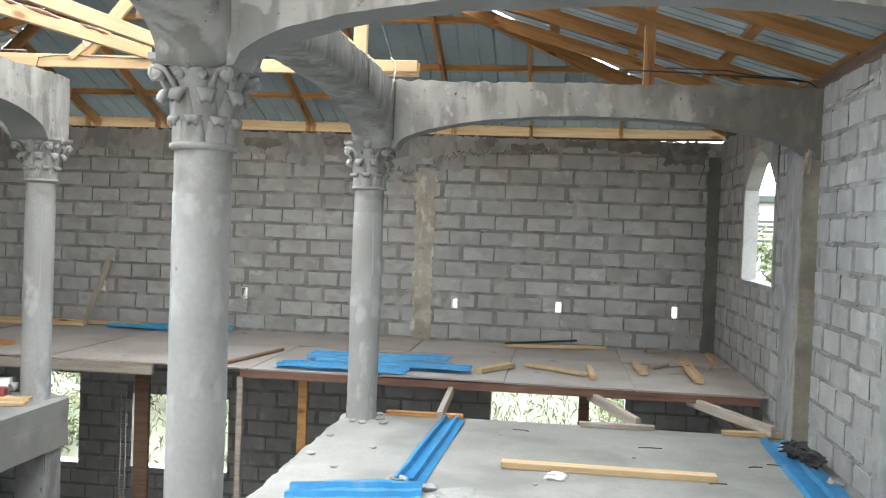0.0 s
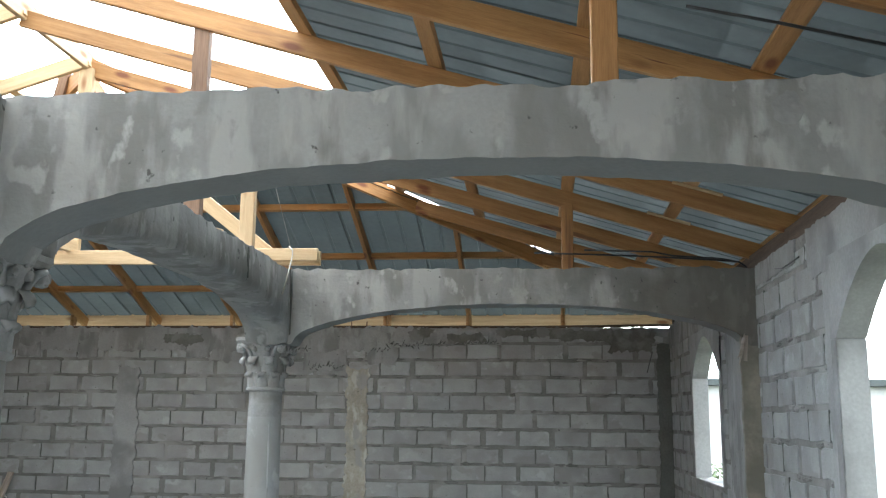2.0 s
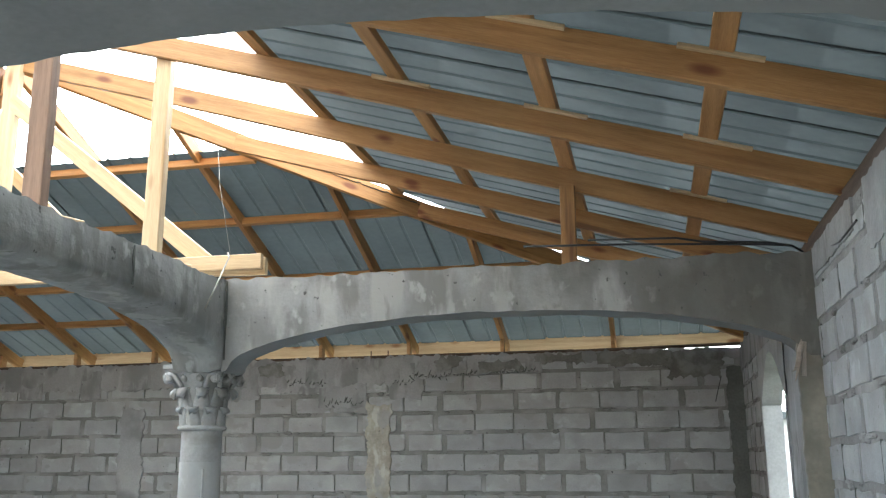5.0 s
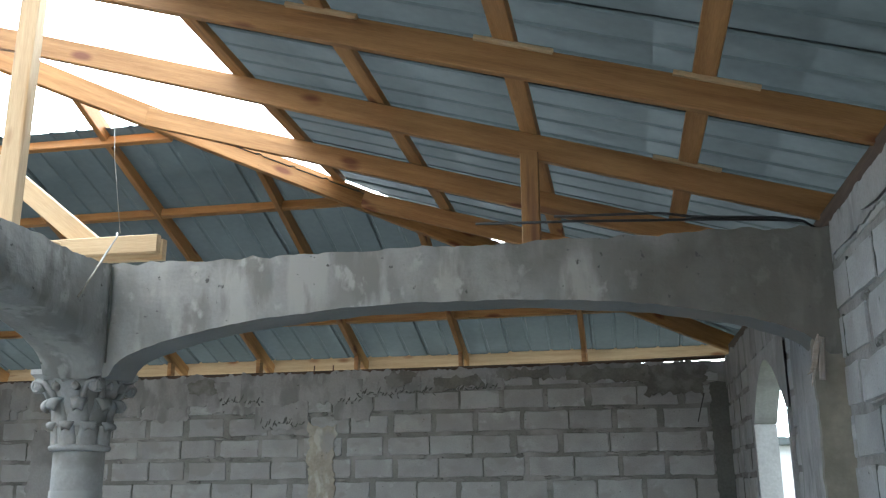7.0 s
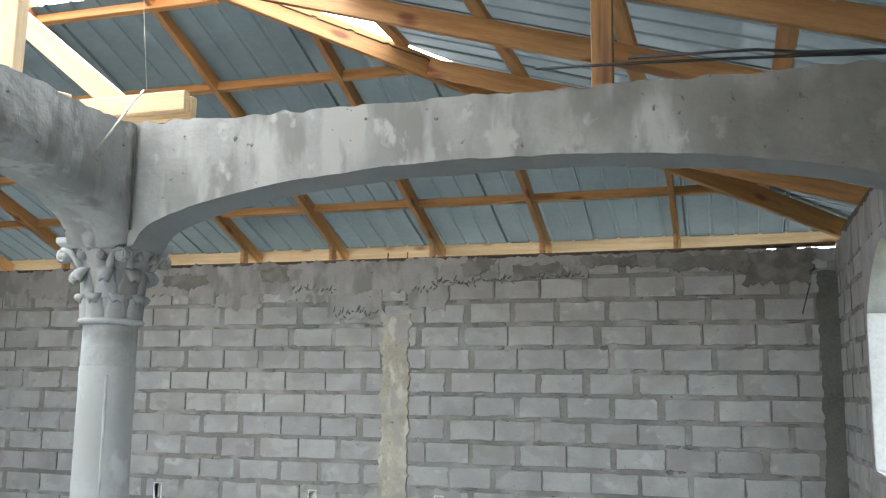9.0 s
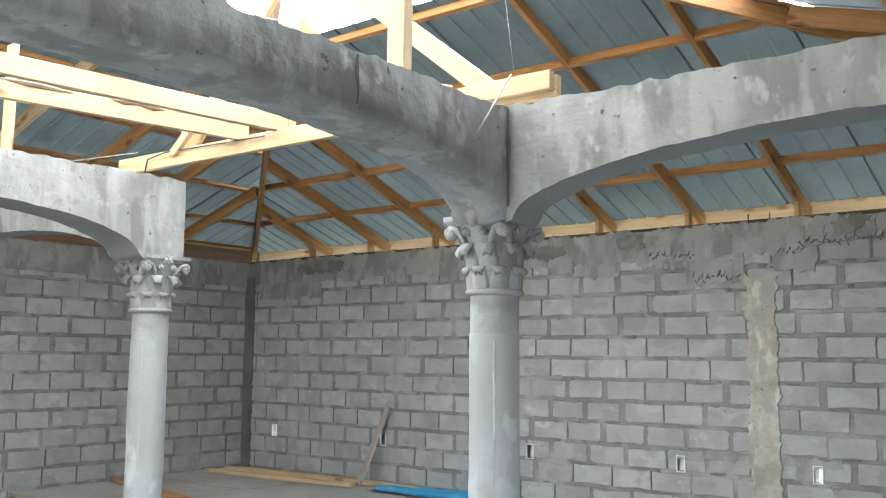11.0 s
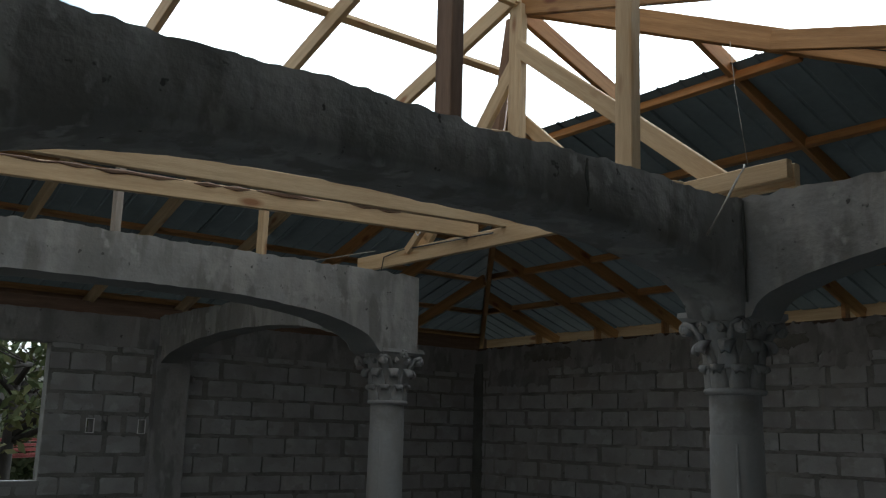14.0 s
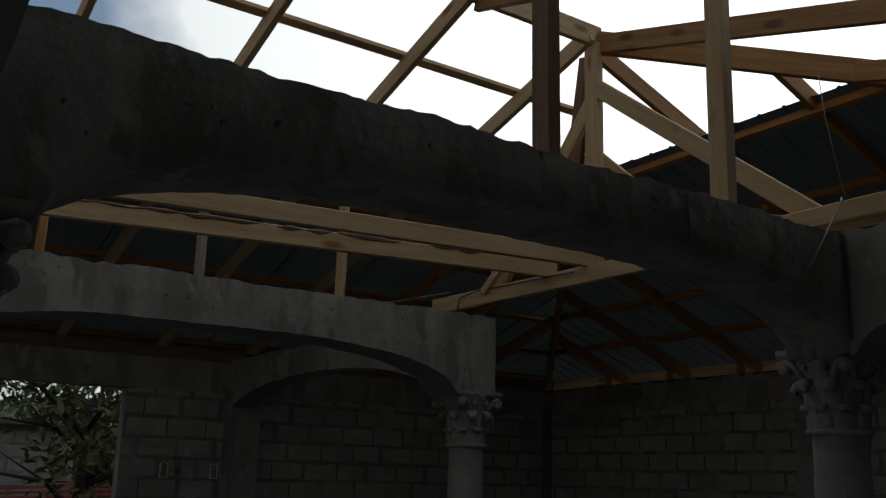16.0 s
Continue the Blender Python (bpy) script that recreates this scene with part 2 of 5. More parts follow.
BEAM = material("beam_render", (0.262, 0.26, 0.25), (0.325, 0.322, 0.312), 2.4, 70, 0.92, 0.5, stain=(0.228, 0.226, 0.216), stain_scale=2.2, stain_edge=(0.48, 0.58), stain_stretch=(1.5, 1.5, 0.8), blots=(((0.345, 0.339, 0.323), 3.0, 0.51, (1.6, 1.6, 0.4)), ((0.205, 0.201, 0.188), 3.4, 0.54, (1.6, 1.6, 0.45)), ((0.36, 0.354, 0.338), 10.0, 0.6, (1.0, 1.0, 0.7)), ((0.215, 0.212, 0.202), 8.0, 0.62, (1.0, 1.0, 0.8))), specks=((0.09, 0.089, 0.083), 21, 0.69), relief=0.03, grain=9, scratch=0.22)
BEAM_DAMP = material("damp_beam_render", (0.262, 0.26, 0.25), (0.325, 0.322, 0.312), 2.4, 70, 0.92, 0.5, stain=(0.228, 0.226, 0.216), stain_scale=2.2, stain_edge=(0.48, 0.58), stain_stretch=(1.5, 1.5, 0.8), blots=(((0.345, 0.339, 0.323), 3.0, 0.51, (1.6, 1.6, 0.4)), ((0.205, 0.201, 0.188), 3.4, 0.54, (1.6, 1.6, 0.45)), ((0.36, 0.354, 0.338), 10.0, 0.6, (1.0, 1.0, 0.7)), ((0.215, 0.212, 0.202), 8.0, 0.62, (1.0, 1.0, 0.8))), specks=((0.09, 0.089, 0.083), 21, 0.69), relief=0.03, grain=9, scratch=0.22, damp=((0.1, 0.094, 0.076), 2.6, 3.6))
# smooth coat for beam undersides; the darker grey holds their shade
SOFFIT = material("smooth_shaded_soffit", (0.18, 0.183, 0.18), (0.225, 0.228, 0.224), 1.6, 50, 0.85, 0.2, stain=(0.205, 0.206, 0.2), stain_scale=1.5, relief=0.02, grain=6)
DAMP_TAN = material("damp_tan_cement", (0.19, 0.176, 0.142), (0.265, 0.246, 0.2), 4, 40, 0.95, 0.5, stain=(0.16, 0.15, 0.122), stain_scale=3, stain_edge=(0.48, 0.62), relief=0.03, grain=9)
SLAB = material("concrete_slab", (0.215, 0.211, 0.2), (0.3, 0.295, 0.28), 2, 50, 0.9, 0.3, stain=(0.196, 0.194, 0.186), stain_scale=1.5)
PINE = material("pine_timber", (0.29, 0.138, 0.045), (0.45, 0.238, 0.088), 3, 26, 0.65, 0.15, stretch=(0.6, 9, 9), vary=0.15, stain=(0.2, 0.095, 0.04), stain_scale=1.3, stain_edge=(0.64, 0.72), specks=((0.16, 0.06, 0.025), 3.0, 0.74), knots=(0.17, 0.055, 0.02))
PINE_PALE = material("pale_pine_timber", (0.43, 0.298, 0.163), (0.58, 0.43, 0.255), 3, 26, 0.7, 0.15, stretch=(0.6, 9, 9), vary=0.08, stain=(0.4, 0.24, 0.1), stain_scale=1.6, stain_edge=(0.66, 0.74), specks=((0.2, 0.09, 0.04), 3.0, 0.76), knots=(0.26, 0.12, 0.05))
GREY_WOOD = material("weathered_timber", (0.27, 0.23, 0.19), (0.43, 0.38, 0.33), 3, 26, 0.85, 0.3, stretch=(0.6, 9, 9), vary=0.15)
BROWN_WOOD = material("brown_timber", (0.14, 0.085, 0.055), (0.24, 0.15, 0.1), 3, 26, 0.8, 0.2, stretch=(0.6, 9, 9), vary=0.12)
DARK_WOOD = material("dark_timber", (0.06, 0.042, 0.03), (0.115, 0.078, 0.054), 3, 26, 0.85, 0.2, stretch=(0.6, 9, 9), vary=0.12)
PLYWOOD = material("plywood", (0.295, 0.267, 0.238), (0.394, 0.361, 0.328), 1.6, 30, 0.85, 0.1, vary=0.1, stain=(0.344, 0.336, 0.324), stain_scale=1.0, specks=((0.221, 0.189, 0.156), 3.0, 0.68))
SHEET = material("roof_sheet_metal", (0.066, 0.077, 0.077), (0.098, 0.11, 0.109), 1.5, 20, 0.55, 0.03, metal=0.1, vary=0.06)
BLUE = material("blue_sheet", (0.05, 0.33, 0.64), (0.11, 0.47, 0.78), 2, 20, 0.35, 0.05, stain=(0.28, 0.52, 0.76), stain_scale=4, stain_edge=(0.6, 0.75))
BLACK = material("black_plastic", (0.012, 0.012, 0.013), (0.03, 0.03, 0.032), 9, 60, 0.4, 0.2)
WHITE = material("white_paint", (0.7, 0.7, 0.69), (0.82, 0.82, 0.81), 3, 40, 0.6, 0.05)
CORD = material("cord", (0.24, 0.22, 0.19), (0.36, 0.34, 0.3), 20, 90, 0.9, 0.1)
RUST = material("rusty_steel", (0.09, 0.05, 0.035), (0.17, 0.1, 0.07), 20, 90, 0.8, 0.3)
RED_WOOD = material("red_brown_timber", (0.13, 0.068, 0.048), (0.23, 0.125, 0.09), 3, 26, 0.8, 0.2, stretch=(0.6, 9, 9))
RED = material("red_paint", (0.2, 0.035, 0.03), (0.32, 0.07, 0.06), 4, 40, 0.6, 0.1)
EARTH = material("earth", (0.032, 0.032, 0.017), (0.06, 0.056, 0.032), 0.6, 8, 0.95, 0.5, stain=(0.028, 0.04, 0.013), stain_scale=0.5, stain_edge=(0.45, 0.65))
LEAF = material("leaf", (0.035, 0.06, 0.018), (0.09, 0.115, 0.042), 2, 12, 0.6, 0.0, vary=0.25, stain=(0.105, 0.105, 0.034), stain_scale=1.2)
BARK = material("bark", (0.014, 0.012, 0.01), (0.035, 0.029, 0.024), 6, 40, 0.95, 0.6, stretch=(1, 1, 0.3))

# ---- makers ----


def link_mesh(name, bm, mat, parent=None, label="", smooth=False):
    me = bpy.data.meshes.new(name)
    bmesh.ops.recalc_face_normals(bm, faces=bm.faces)
    bm.to_mesh(me)
    bm.free()
    if mat:
        me.materials.append(mat)
    if smooth:
        me.polygons.foreach_set("use_smooth", [True] * len(me.polygons))
    ob = new(name, me)
    if parent:
        ob.parent = parent
    if label:
        ob["label"] = label
    return ob


def part(name, bm, mat, parent, label="", smooth=False):
    return link_mesh(name, bm, mat, parent, label, smooth)


def add_box(bm, lo, hi):
    vs = [bm.verts.new((x, y, z)) for x in (lo[0], hi[0]) for y in (lo[1], hi[1]) for z in (lo[2], hi[2])]
    for f in ((0, 1, 3, 2), (4, 6, 7, 5), (0, 4, 5, 1), (2, 3, 7, 6), (0, 2, 6, 4), (1, 5, 7, 3)):
        bm.faces.new([vs[i] for i in f])
    return vs


def box_bm(lo, hi, bevel=0.0, rough=0.0):
    bm = bmesh.new()
    add_box(bm, lo, hi)
    if bevel:
        bmesh.ops.bevel(bm, geom=bm.edges[:], offset=bevel, segments=2, affect="EDGES")
    if rough:
        jitter(bm, rough)
    return bm


def jitter(bm, amount, scale=3.0):
    for v in bm.verts:
        v.co += noise.noise_vector(v.co * scale) * amount


def tube(bm, points, radius, sides=6):
    """A round bar through the points."""
    rings = []
    for i, p in enumerate(points):
        p = Vector(p)
        a, b = Vector(points[max(i - 1, 0)]), Vector(points[min(i + 1, len(points) - 1)])
        way = (b - a).normalized()
        side = way.orthogonal().normalized()
        up = way.cross(side)
        r = radius[i] if isinstance(radius, (list, tuple)) else radius
        rings.append([bm.verts.new(p + (side * math.cos(k * math.tau / sides) + up * math.sin(k * math.tau / sides)) * r) for k in range(sides)])
    for r0, r1 in zip(rings, rings[1:]):
        for k in range(sides):
            bm.faces.new((r0[k], r0[(k + 1) % sides], r1[(k + 1) % sides], r1[k]))
    bm.faces.new(rings[0][::-1])
    bm.faces.new(rings[-1])


def along(p0, p1, up=(0, 0, 1)):
    """A pose at p0 with x towards p1 and z as near up as can be."""
    p0, p1 = Vector(p0), Vector(p1)
    x = (p1 - p0).normalized()
    y = Vector(up).cross(x).normalized()
    z = x.cross(y)
    return Matrix(((x.x, y.x, z.x, p0.x), (x.y, y.y, z.y, p0.y), (x.z, y.z, z.z, p0.z), (0, 0, 0, 1)))


def timber_bm(length, width, depth, bow=0.006):
    """A sawn timber with its top face at z = 0, x along it."""
    bm = bmesh.new()
    n = max(2, int(length / 0.5))
    c = 0.004
    prof = [(-width / 2 + c, 0), (width / 2 - c, 0), (width / 2, -c), (width / 2, -depth + c), (width / 2 - c, -depth), (-width / 2 + c, -depth), (-width / 2, -depth + c), (-width / 2, -c)]
    s = random.random() * 50
    rings = []
    for i in range(n + 1):
        x = length * i / n
        dy, dz = (noise.noise((x * 0.5, s, k)) * bow for k in (0.0, 7.0))
        rings.append([bm.verts.new((x, y + dy, z + dz)) for y, z in prof])
    for a, b in zip(rings, rings[1:]):
        for k in range(8):
            bm.faces.new((a[k], a[(k + 1) % 8], b[(k + 1) % 8], b[k]))
    bm.faces.new(rings[0][::-1])
    bm.faces.new(rings[-1])
    return bm


def timber(name, p0, p1, width, depth, mat, label, group="", up=(0, 0, 1), category="timber"):
    ob = link_mesh(name, timber_bm((Vector(p1) - Vector(p0)).length, width, depth), mat)
    ob.matrix_world = along(p0, p1, up)
    return tagged(ob, label, category, group)


def cut_rects(rects, hole):
    """The rectangles less one hole."""
    out = []
    a0, b0, a1, b1 = hole
    for u0, v0, u1, v1 in rects:
        if a1 <= u0 or a0 >= u1 or b1 <= v0 or b0 >= v1:
            out.append((u0, v0, u1, v1))
            continue
        if a0 > u0:
            out.append((u0, v0, a0, v1))
        if a1 < u1:
            out.append((a1, v0, u1, v1))
        m0, m1 = max(u0, a0), min(u1, a1)
        if b0 > v0:
            out.append((m0, v0, m1, b0))
        if b1 < v1:
            out.append((m0, b1, m1, v1))
    return out


def wall_pose(side, at):
    """u along the wall, v up, w out of its inner face."""
    if side == "north":
        return Matrix(((1, 0, 0, 0), (0, 0, -1, at), (0, 1, 0, 0), (0, 0, 0, 1)))
    if side == "south":
        return Matrix(((-1, 0, 0, 0), (0, 0, 1, at), (0, 1, 0, 0), (0, 0, 0, 1)))
    if side == "east":
        return Matrix(((0, 0, -1, at), (-1, 0, 0, 0), (0, 1, 0, 0), (0, 0, 0, 1)))
    return Matrix(((0, 0, 1, at), (1, 0, 0, 0), (0, 1, 0, 0), (0, 0, 0, 1)))


def wall_shell(name, m, u0, u1, v0, v1, holes, thick, mat, front=0.0):
    """A wall with rectangular openings that go through it."""
    us = sorted({u0, u1, *(h[0] for h in holes), *(h[2] for h in holes)})
    vs = sorted({v0, v1, *(h[1] for h in holes), *(h[3] for h in holes)})
    us, vs = [u for u in us if u0 <= u <= u1], [v for v in vs if v0 <= v <= v1]

    def full(i, j):
        if not (0 <= i < len(us) - 1 and 0 <= j < len(vs) - 1):
            return False
        cu, cv = (us[i] + us[i + 1]) / 2, (vs[j] + vs[j + 1]) / 2
        return not any(h[0] < cu < h[2] and h[1] < cv < h[3] for h in holes)
    bm = bmesh.new()

    def quad(*pts):
        bm.faces.new([bm.verts.new(m @ Vector(p)) for p in pts])
    w0, w1 = front, -thick
    for i in range(len(us) - 1):
        for j in range(len(vs) - 1):
            if not full(i, j):
                continue
            a, b, c, d = us[i], us[i + 1], vs[j], vs[j + 1]
            quad((a, c, w0), (b, c, w0), (b, d, w0), (a, d, w0))
            quad((a, c, w1), (a, d, w1), (b, d, w1), (b, c, w1))
            if not full(i - 1, j):
                quad((a, c, w1), (a, c, w0), (a, d, w0), (a, d, w1))
            if not full(i + 1, j):
                quad((b, c, w0), (b, c, w1), (b, d, w1), (b, d, w0))
            if not full(i, j - 1):
                quad((a, c, w1), (b, c, w1), (b, c, w0), (a, c, w0))
            if not full(i, j + 1):
                quad((a, d, w0), (b, d, w0), (b, d, w1), (a, d, w1))
    bmesh.ops.remove_doubles(bm, verts=bm.verts, dist=0.0005)
    return tagged(link_mesh(name, bm, mat), kind="structure")


BLOCK_MESHES = {}


def block_points(w, h, rnd):
    """Outline of a block's face, a little broken at its edges."""
    pts = []
    chip = [rnd.choice((0.0, 0.004, 0.01, 0.022)) for _ in range(4)]
    corners = ((0, 0), (w, 0), (w, h), (0, h))
    for c in range(4):
        (x0, y0), (x1, y1) = corners[c], corners[(c + 1) % 4]
        side = math.hypot(x1 - x0, y1 - y0)
        dx, dy = (x1 - x0) / side, (y1 - y0) / side
        cuts = [chip[c], side * rnd.uniform(0.2, 0.4), side * rnd.uniform(0.5, 0.75), side - chip[(c + 1) % 4] * 0.8 - 0.004]
        for k, d in enumerate(cuts):
            inward = abs(rnd.gauss(0, 0.004)) if k in (1, 2) else 0.0
            pts.append((x0 + dx * d - dy * inward + rnd.uniform(-0.003, 0.003), y0 + dy * d + dx * inward + rnd.uniform(-0.003, 0.003)))
    return pts


def block_mesh(w, h, variant):
    key = (round(w, 2), round(h, 2), variant)
    if key not in BLOCK_MESHES:
        rnd = random.Random(hash(key) % 9999)
        me = bpy.data.meshes.new("block")
        pts = block_points(key[0], key[1], rnd)
        cx, cy = key[0] / 2, key[1] / 2
        verts = [(x + (0.007 if x < cx else -0.007), y + (0.007 if y < cy else -0.007), 0.007 + rnd.uniform(-0.002, 0.002)) for x, y in pts]
        verts += [(x, y, -0.012) for x, y in pts]
        n = len(pts)
        me.from_pydata(verts, [], [tuple(range(n))] + [(k + n, (k + 1) % n + n, (k + 1) % n, k) for k in range(n)])
        me.materials.append(BLOCK)
        BLOCK_MESHES[key] = me
    return BLOCK_MESHES[key]


WALL_BLOCKS = []


def lay_blocks(wall, m, u0, u1, v0, v1, holes, near, seed, base=0.763, pitch=0.204, run=0.41):
    """Blocks in running bond; those inside near (u, v, u, v) are pieces, the rest one mesh. Laid at the end of the file."""
    WALL_BLOCKS.append((wall, m, u0, u1, v0, v1, holes, near, seed, base, pitch, run))


def open_joint(verts, faces, m, u, v0, v1, rnd):
    """A narrow unfilled joint: a dark wobbling strip between two blocks."""
    n, s = 4, len(verts)
    for k in range(n + 1):
        v, du, half = v0 + (v1 - v0) * k / n, rnd.uniform(-0.003, 0.003), rnd.uniform(0.0018, 0.0042)
        verts.extend(m @ Vector((u + du + e, v, w)) for e, w in ((-half, 0.0086), (half, 0.0086), (half, -0.01), (-half, -0.01)))
    for k in range(n):
        a, b = s + 4 * k, s + 4 * k + 4
        faces.extend((a + i, a + (i + 1) % 4, b + (i + 1) % 4, b + i) for i in range(4))
    faces.append((s + 3, s + 2, s + 1, s))
    faces.append((s + 4 * n, s + 4 * n + 1, s + 4 * n + 2, s + 4 * n + 3))


def build_blocks(wall, m, u0, u1, v0, v1, holes, near, seed, base, pitch, run):
    rnd = random.Random(seed)
    rest_v, rest_f, gap_v, gap_f = [], [], [], []
    k = math.floor((v0 - base) / pitch)
    while base + k * pitch < v1:
        c0 = base + k * pitch
        u = math.floor(u0 / run) * run + (run / 2 if k % 2 else 0) - run + rnd.uniform(-0.03, 0.03)
        while u < u1:
            width = run * rnd.uniform(0.96, 1.04)
            j = rnd.choice((0.004, 0.005, 0.006, 0.024, 0.032, 0.04, 0.05))
            r = (max(u, u0), max(c0 + 0.012 + rnd.uniform(-0.003, 0.004), v0), min(u + width - j, u1), min(c0 + pitch - 0.014 + rnd.uniform(-0.005, 0.004), v1))
            u += width
            if r[2] - r[0] < 0.05 or r[3] - r[1] < 0.04:
                continue
            pieces = [r]
            for h in holes:
                pieces = cut_rects(pieces, h)
            if j < 0.01 and near and len(pieces) == 1 and pieces[0][2] < u1 - 0.05 and not any(h[0] - 0.1 < r[2] < h[2] + 0.1 and h[1] < r[3] + 0.1 and r[1] < h[3] + 0.1 for h in holes):
                open_joint(gap_v, gap_f, m, r[2] + j / 2, r[1] + rnd.uniform(0.0, 0.03), r[3], rnd)
            for a, b, c, d in pieces:
                if c - a < 0.045 or d - b < 0.03:
                    continue
                inside = near and near[0] < (a + c) / 2 < near[2] and near[1] < (b + d) / 2 < near[3]
                tilt = rnd.uniform(-0.006, 0.006)
                if inside:
                    ob = new("block", block_mesh(c - a, d - b, rnd.randrange(6)))
                    ob.parent = wall
                    ob.matrix_world = m @ Matrix.Translation((a, b, rnd.uniform(-0.002, 0.003))) @ Matrix.Rotation(tilt, 4, "Z")
                else:
                    s = len(rest_v)
                    pts = block_points(c - a, d - b, rnd)
                    n = len(pts)
                    for z, sh in ((0.007, 0.006), (-0.012, 0.0)):
                        rest_v.extend(m @ Vector((a + x + (sh if x < (c - a) / 2 else -sh), b + y + (sh if y < (d - b) / 2 else -sh), z)) for x, y in pts)
                    rest_f.append(tuple(range(s, s + n)))
                    rest_f.extend((s + i + n, s + (i + 1) % n + n, s + (i + 1) % n, s + i) for i in range(n))
        k += 1
    if gap_v:
        me = bpy.data.meshes.new("open_joints")
        me.from_pydata([tuple(v) for v in gap_v], [], gap_f)
        me.materials.append(RENDER_DARK)
        ob = new("open_joints", me)
        ob.parent = wall
        tagged(ob, kind="stuff")
    if rest_v:
        me = bpy.data.meshes.new("blocks")
        me.from_pydata([tuple(v) for v in rest_v], [], rest_f)
        me.materials.append(BLOCK)
        ob = new("blocks", me)
        ob.parent = wall
        tagged(ob, kind="stuff")


def mortar_smears(wall, m, u0, u1, v0, v1, holes, count, seed, base=0.763, pitch=0.204):
    """Mortar squeezed out of the joints and dragged over the blocks' edges."""
    rnd = random.Random(seed)
    bm = bmesh.new()
    for _ in range(count):
        u = rnd.uniform(u0, u1)
        v = base + round((rnd.uniform(v0, v1) - base) / pitch) * pitch + rnd.uniform(-0.012, 0.012)
        ru, rv = rnd.uniform(0.025, 0.11), rnd.uniform(0.01, 0.024)
        if any(h[0] - ru < u < h[2] + ru and h[1] - rv < v < h[3] + rv for h in holes):
            continue
        n = 14
        rim = []
        for k in range(n):
            a = 2 * math.pi * k / n
            q = rnd.uniform(0.6, 1.15)
            rim.append(bm.verts.new(m @ Vector((u + math.cos(a) * ru * q, v + math.sin(a) * rv * q, 0.004))))
        mid = [bm.verts.new(m @ Vector((u + math.cos(2 * math.pi * k / n) * ru * 0.5, v + math.sin(2 * math.pi * k / n) * rv * 0.5, 0.0105 + rnd.uniform(-0.001, 0.003)))) for k in range(n)]
        for k in range(n):
            bm.faces.new((rim[k], rim[(k + 1) % n], mid[(k + 1) % n], mid[k]))
        bm.faces.new(mid)
        back = [bm.verts.new(r.co - m.to_3x3() @ Vector((0, 0, 0.012))) for r in rim]
        for k in range(n):
            bm.faces.new((rim[(k + 1) % n], rim[k], back[k], back[(k + 1) % n]))
        bm.faces.new(back[::-1])
    tagged(link_mesh("mortar_smear", bm, MORTAR, wall), kind="stuff")


def rough_slab(name, m, u0, u1, v0, v1, depth, mat, wave=0.02, step=0.06, parent=None, label=""):
    """A cement patch on a wall with broken edges; u, v on the wall, depth out of it."""
    bm = bmesh.new()
    s = random.random() * 40
    nu, nv = max(2, int((u1 - u0) / step)), max(2, int((v1 - v0) / step))
    edge = lambda a, b: (noise.noise((a * 5, s, b)) * 0.55 + noise.noise((a * 17, s, b)) * 0.5 + noise.noise((a * 43, s, b)) * 0.3) * wave
    grid = []
    for i in range(nu + 1):
        col = []
        for j in range(nv + 1):
            u, v = u0 + (u1 - u0) * i / nu, v0 + (v1 - v0) * j / nv
            if i in (0, nu):
                u += edge(v, 3.0 + i)
            if j in (0, nv):
                v += edge(u, 9.0 + j)
            w = depth + noise.noise((u * 5, v * 5, s)) * min(depth * 0.35, 0.009)
            col.append(bm.verts.new(m @ Vector((u, v, w))))
        grid.append(col)
    for i in range(nu):
        for j in range(nv):
            bm.faces.new((grid[i][j], grid[i + 1][j], grid[i + 1][j + 1], grid[i][j + 1]))
    rim = [grid[i][0] for i in range(nu + 1)] + [grid[nu][j] for j in range(1, nv + 1)] + [grid[i][nv] for i in range(nu - 1, -1, -1)] + [grid[0][j] for j in range(nv - 1, 0, -1)]
    out = m.to_3x3() @ Vector((0, 0, 1))
    back = [bm.verts.new(v.co - out * (depth * 1.6 + 0.02)) for v in rim]
    for a in range(len(rim)):
        b = (a + 1) % len(rim)
        bm.faces.new((rim[a], back[a], back[b], rim[b]))
    return link_mesh(name, bm, mat, parent, label, smooth=False)


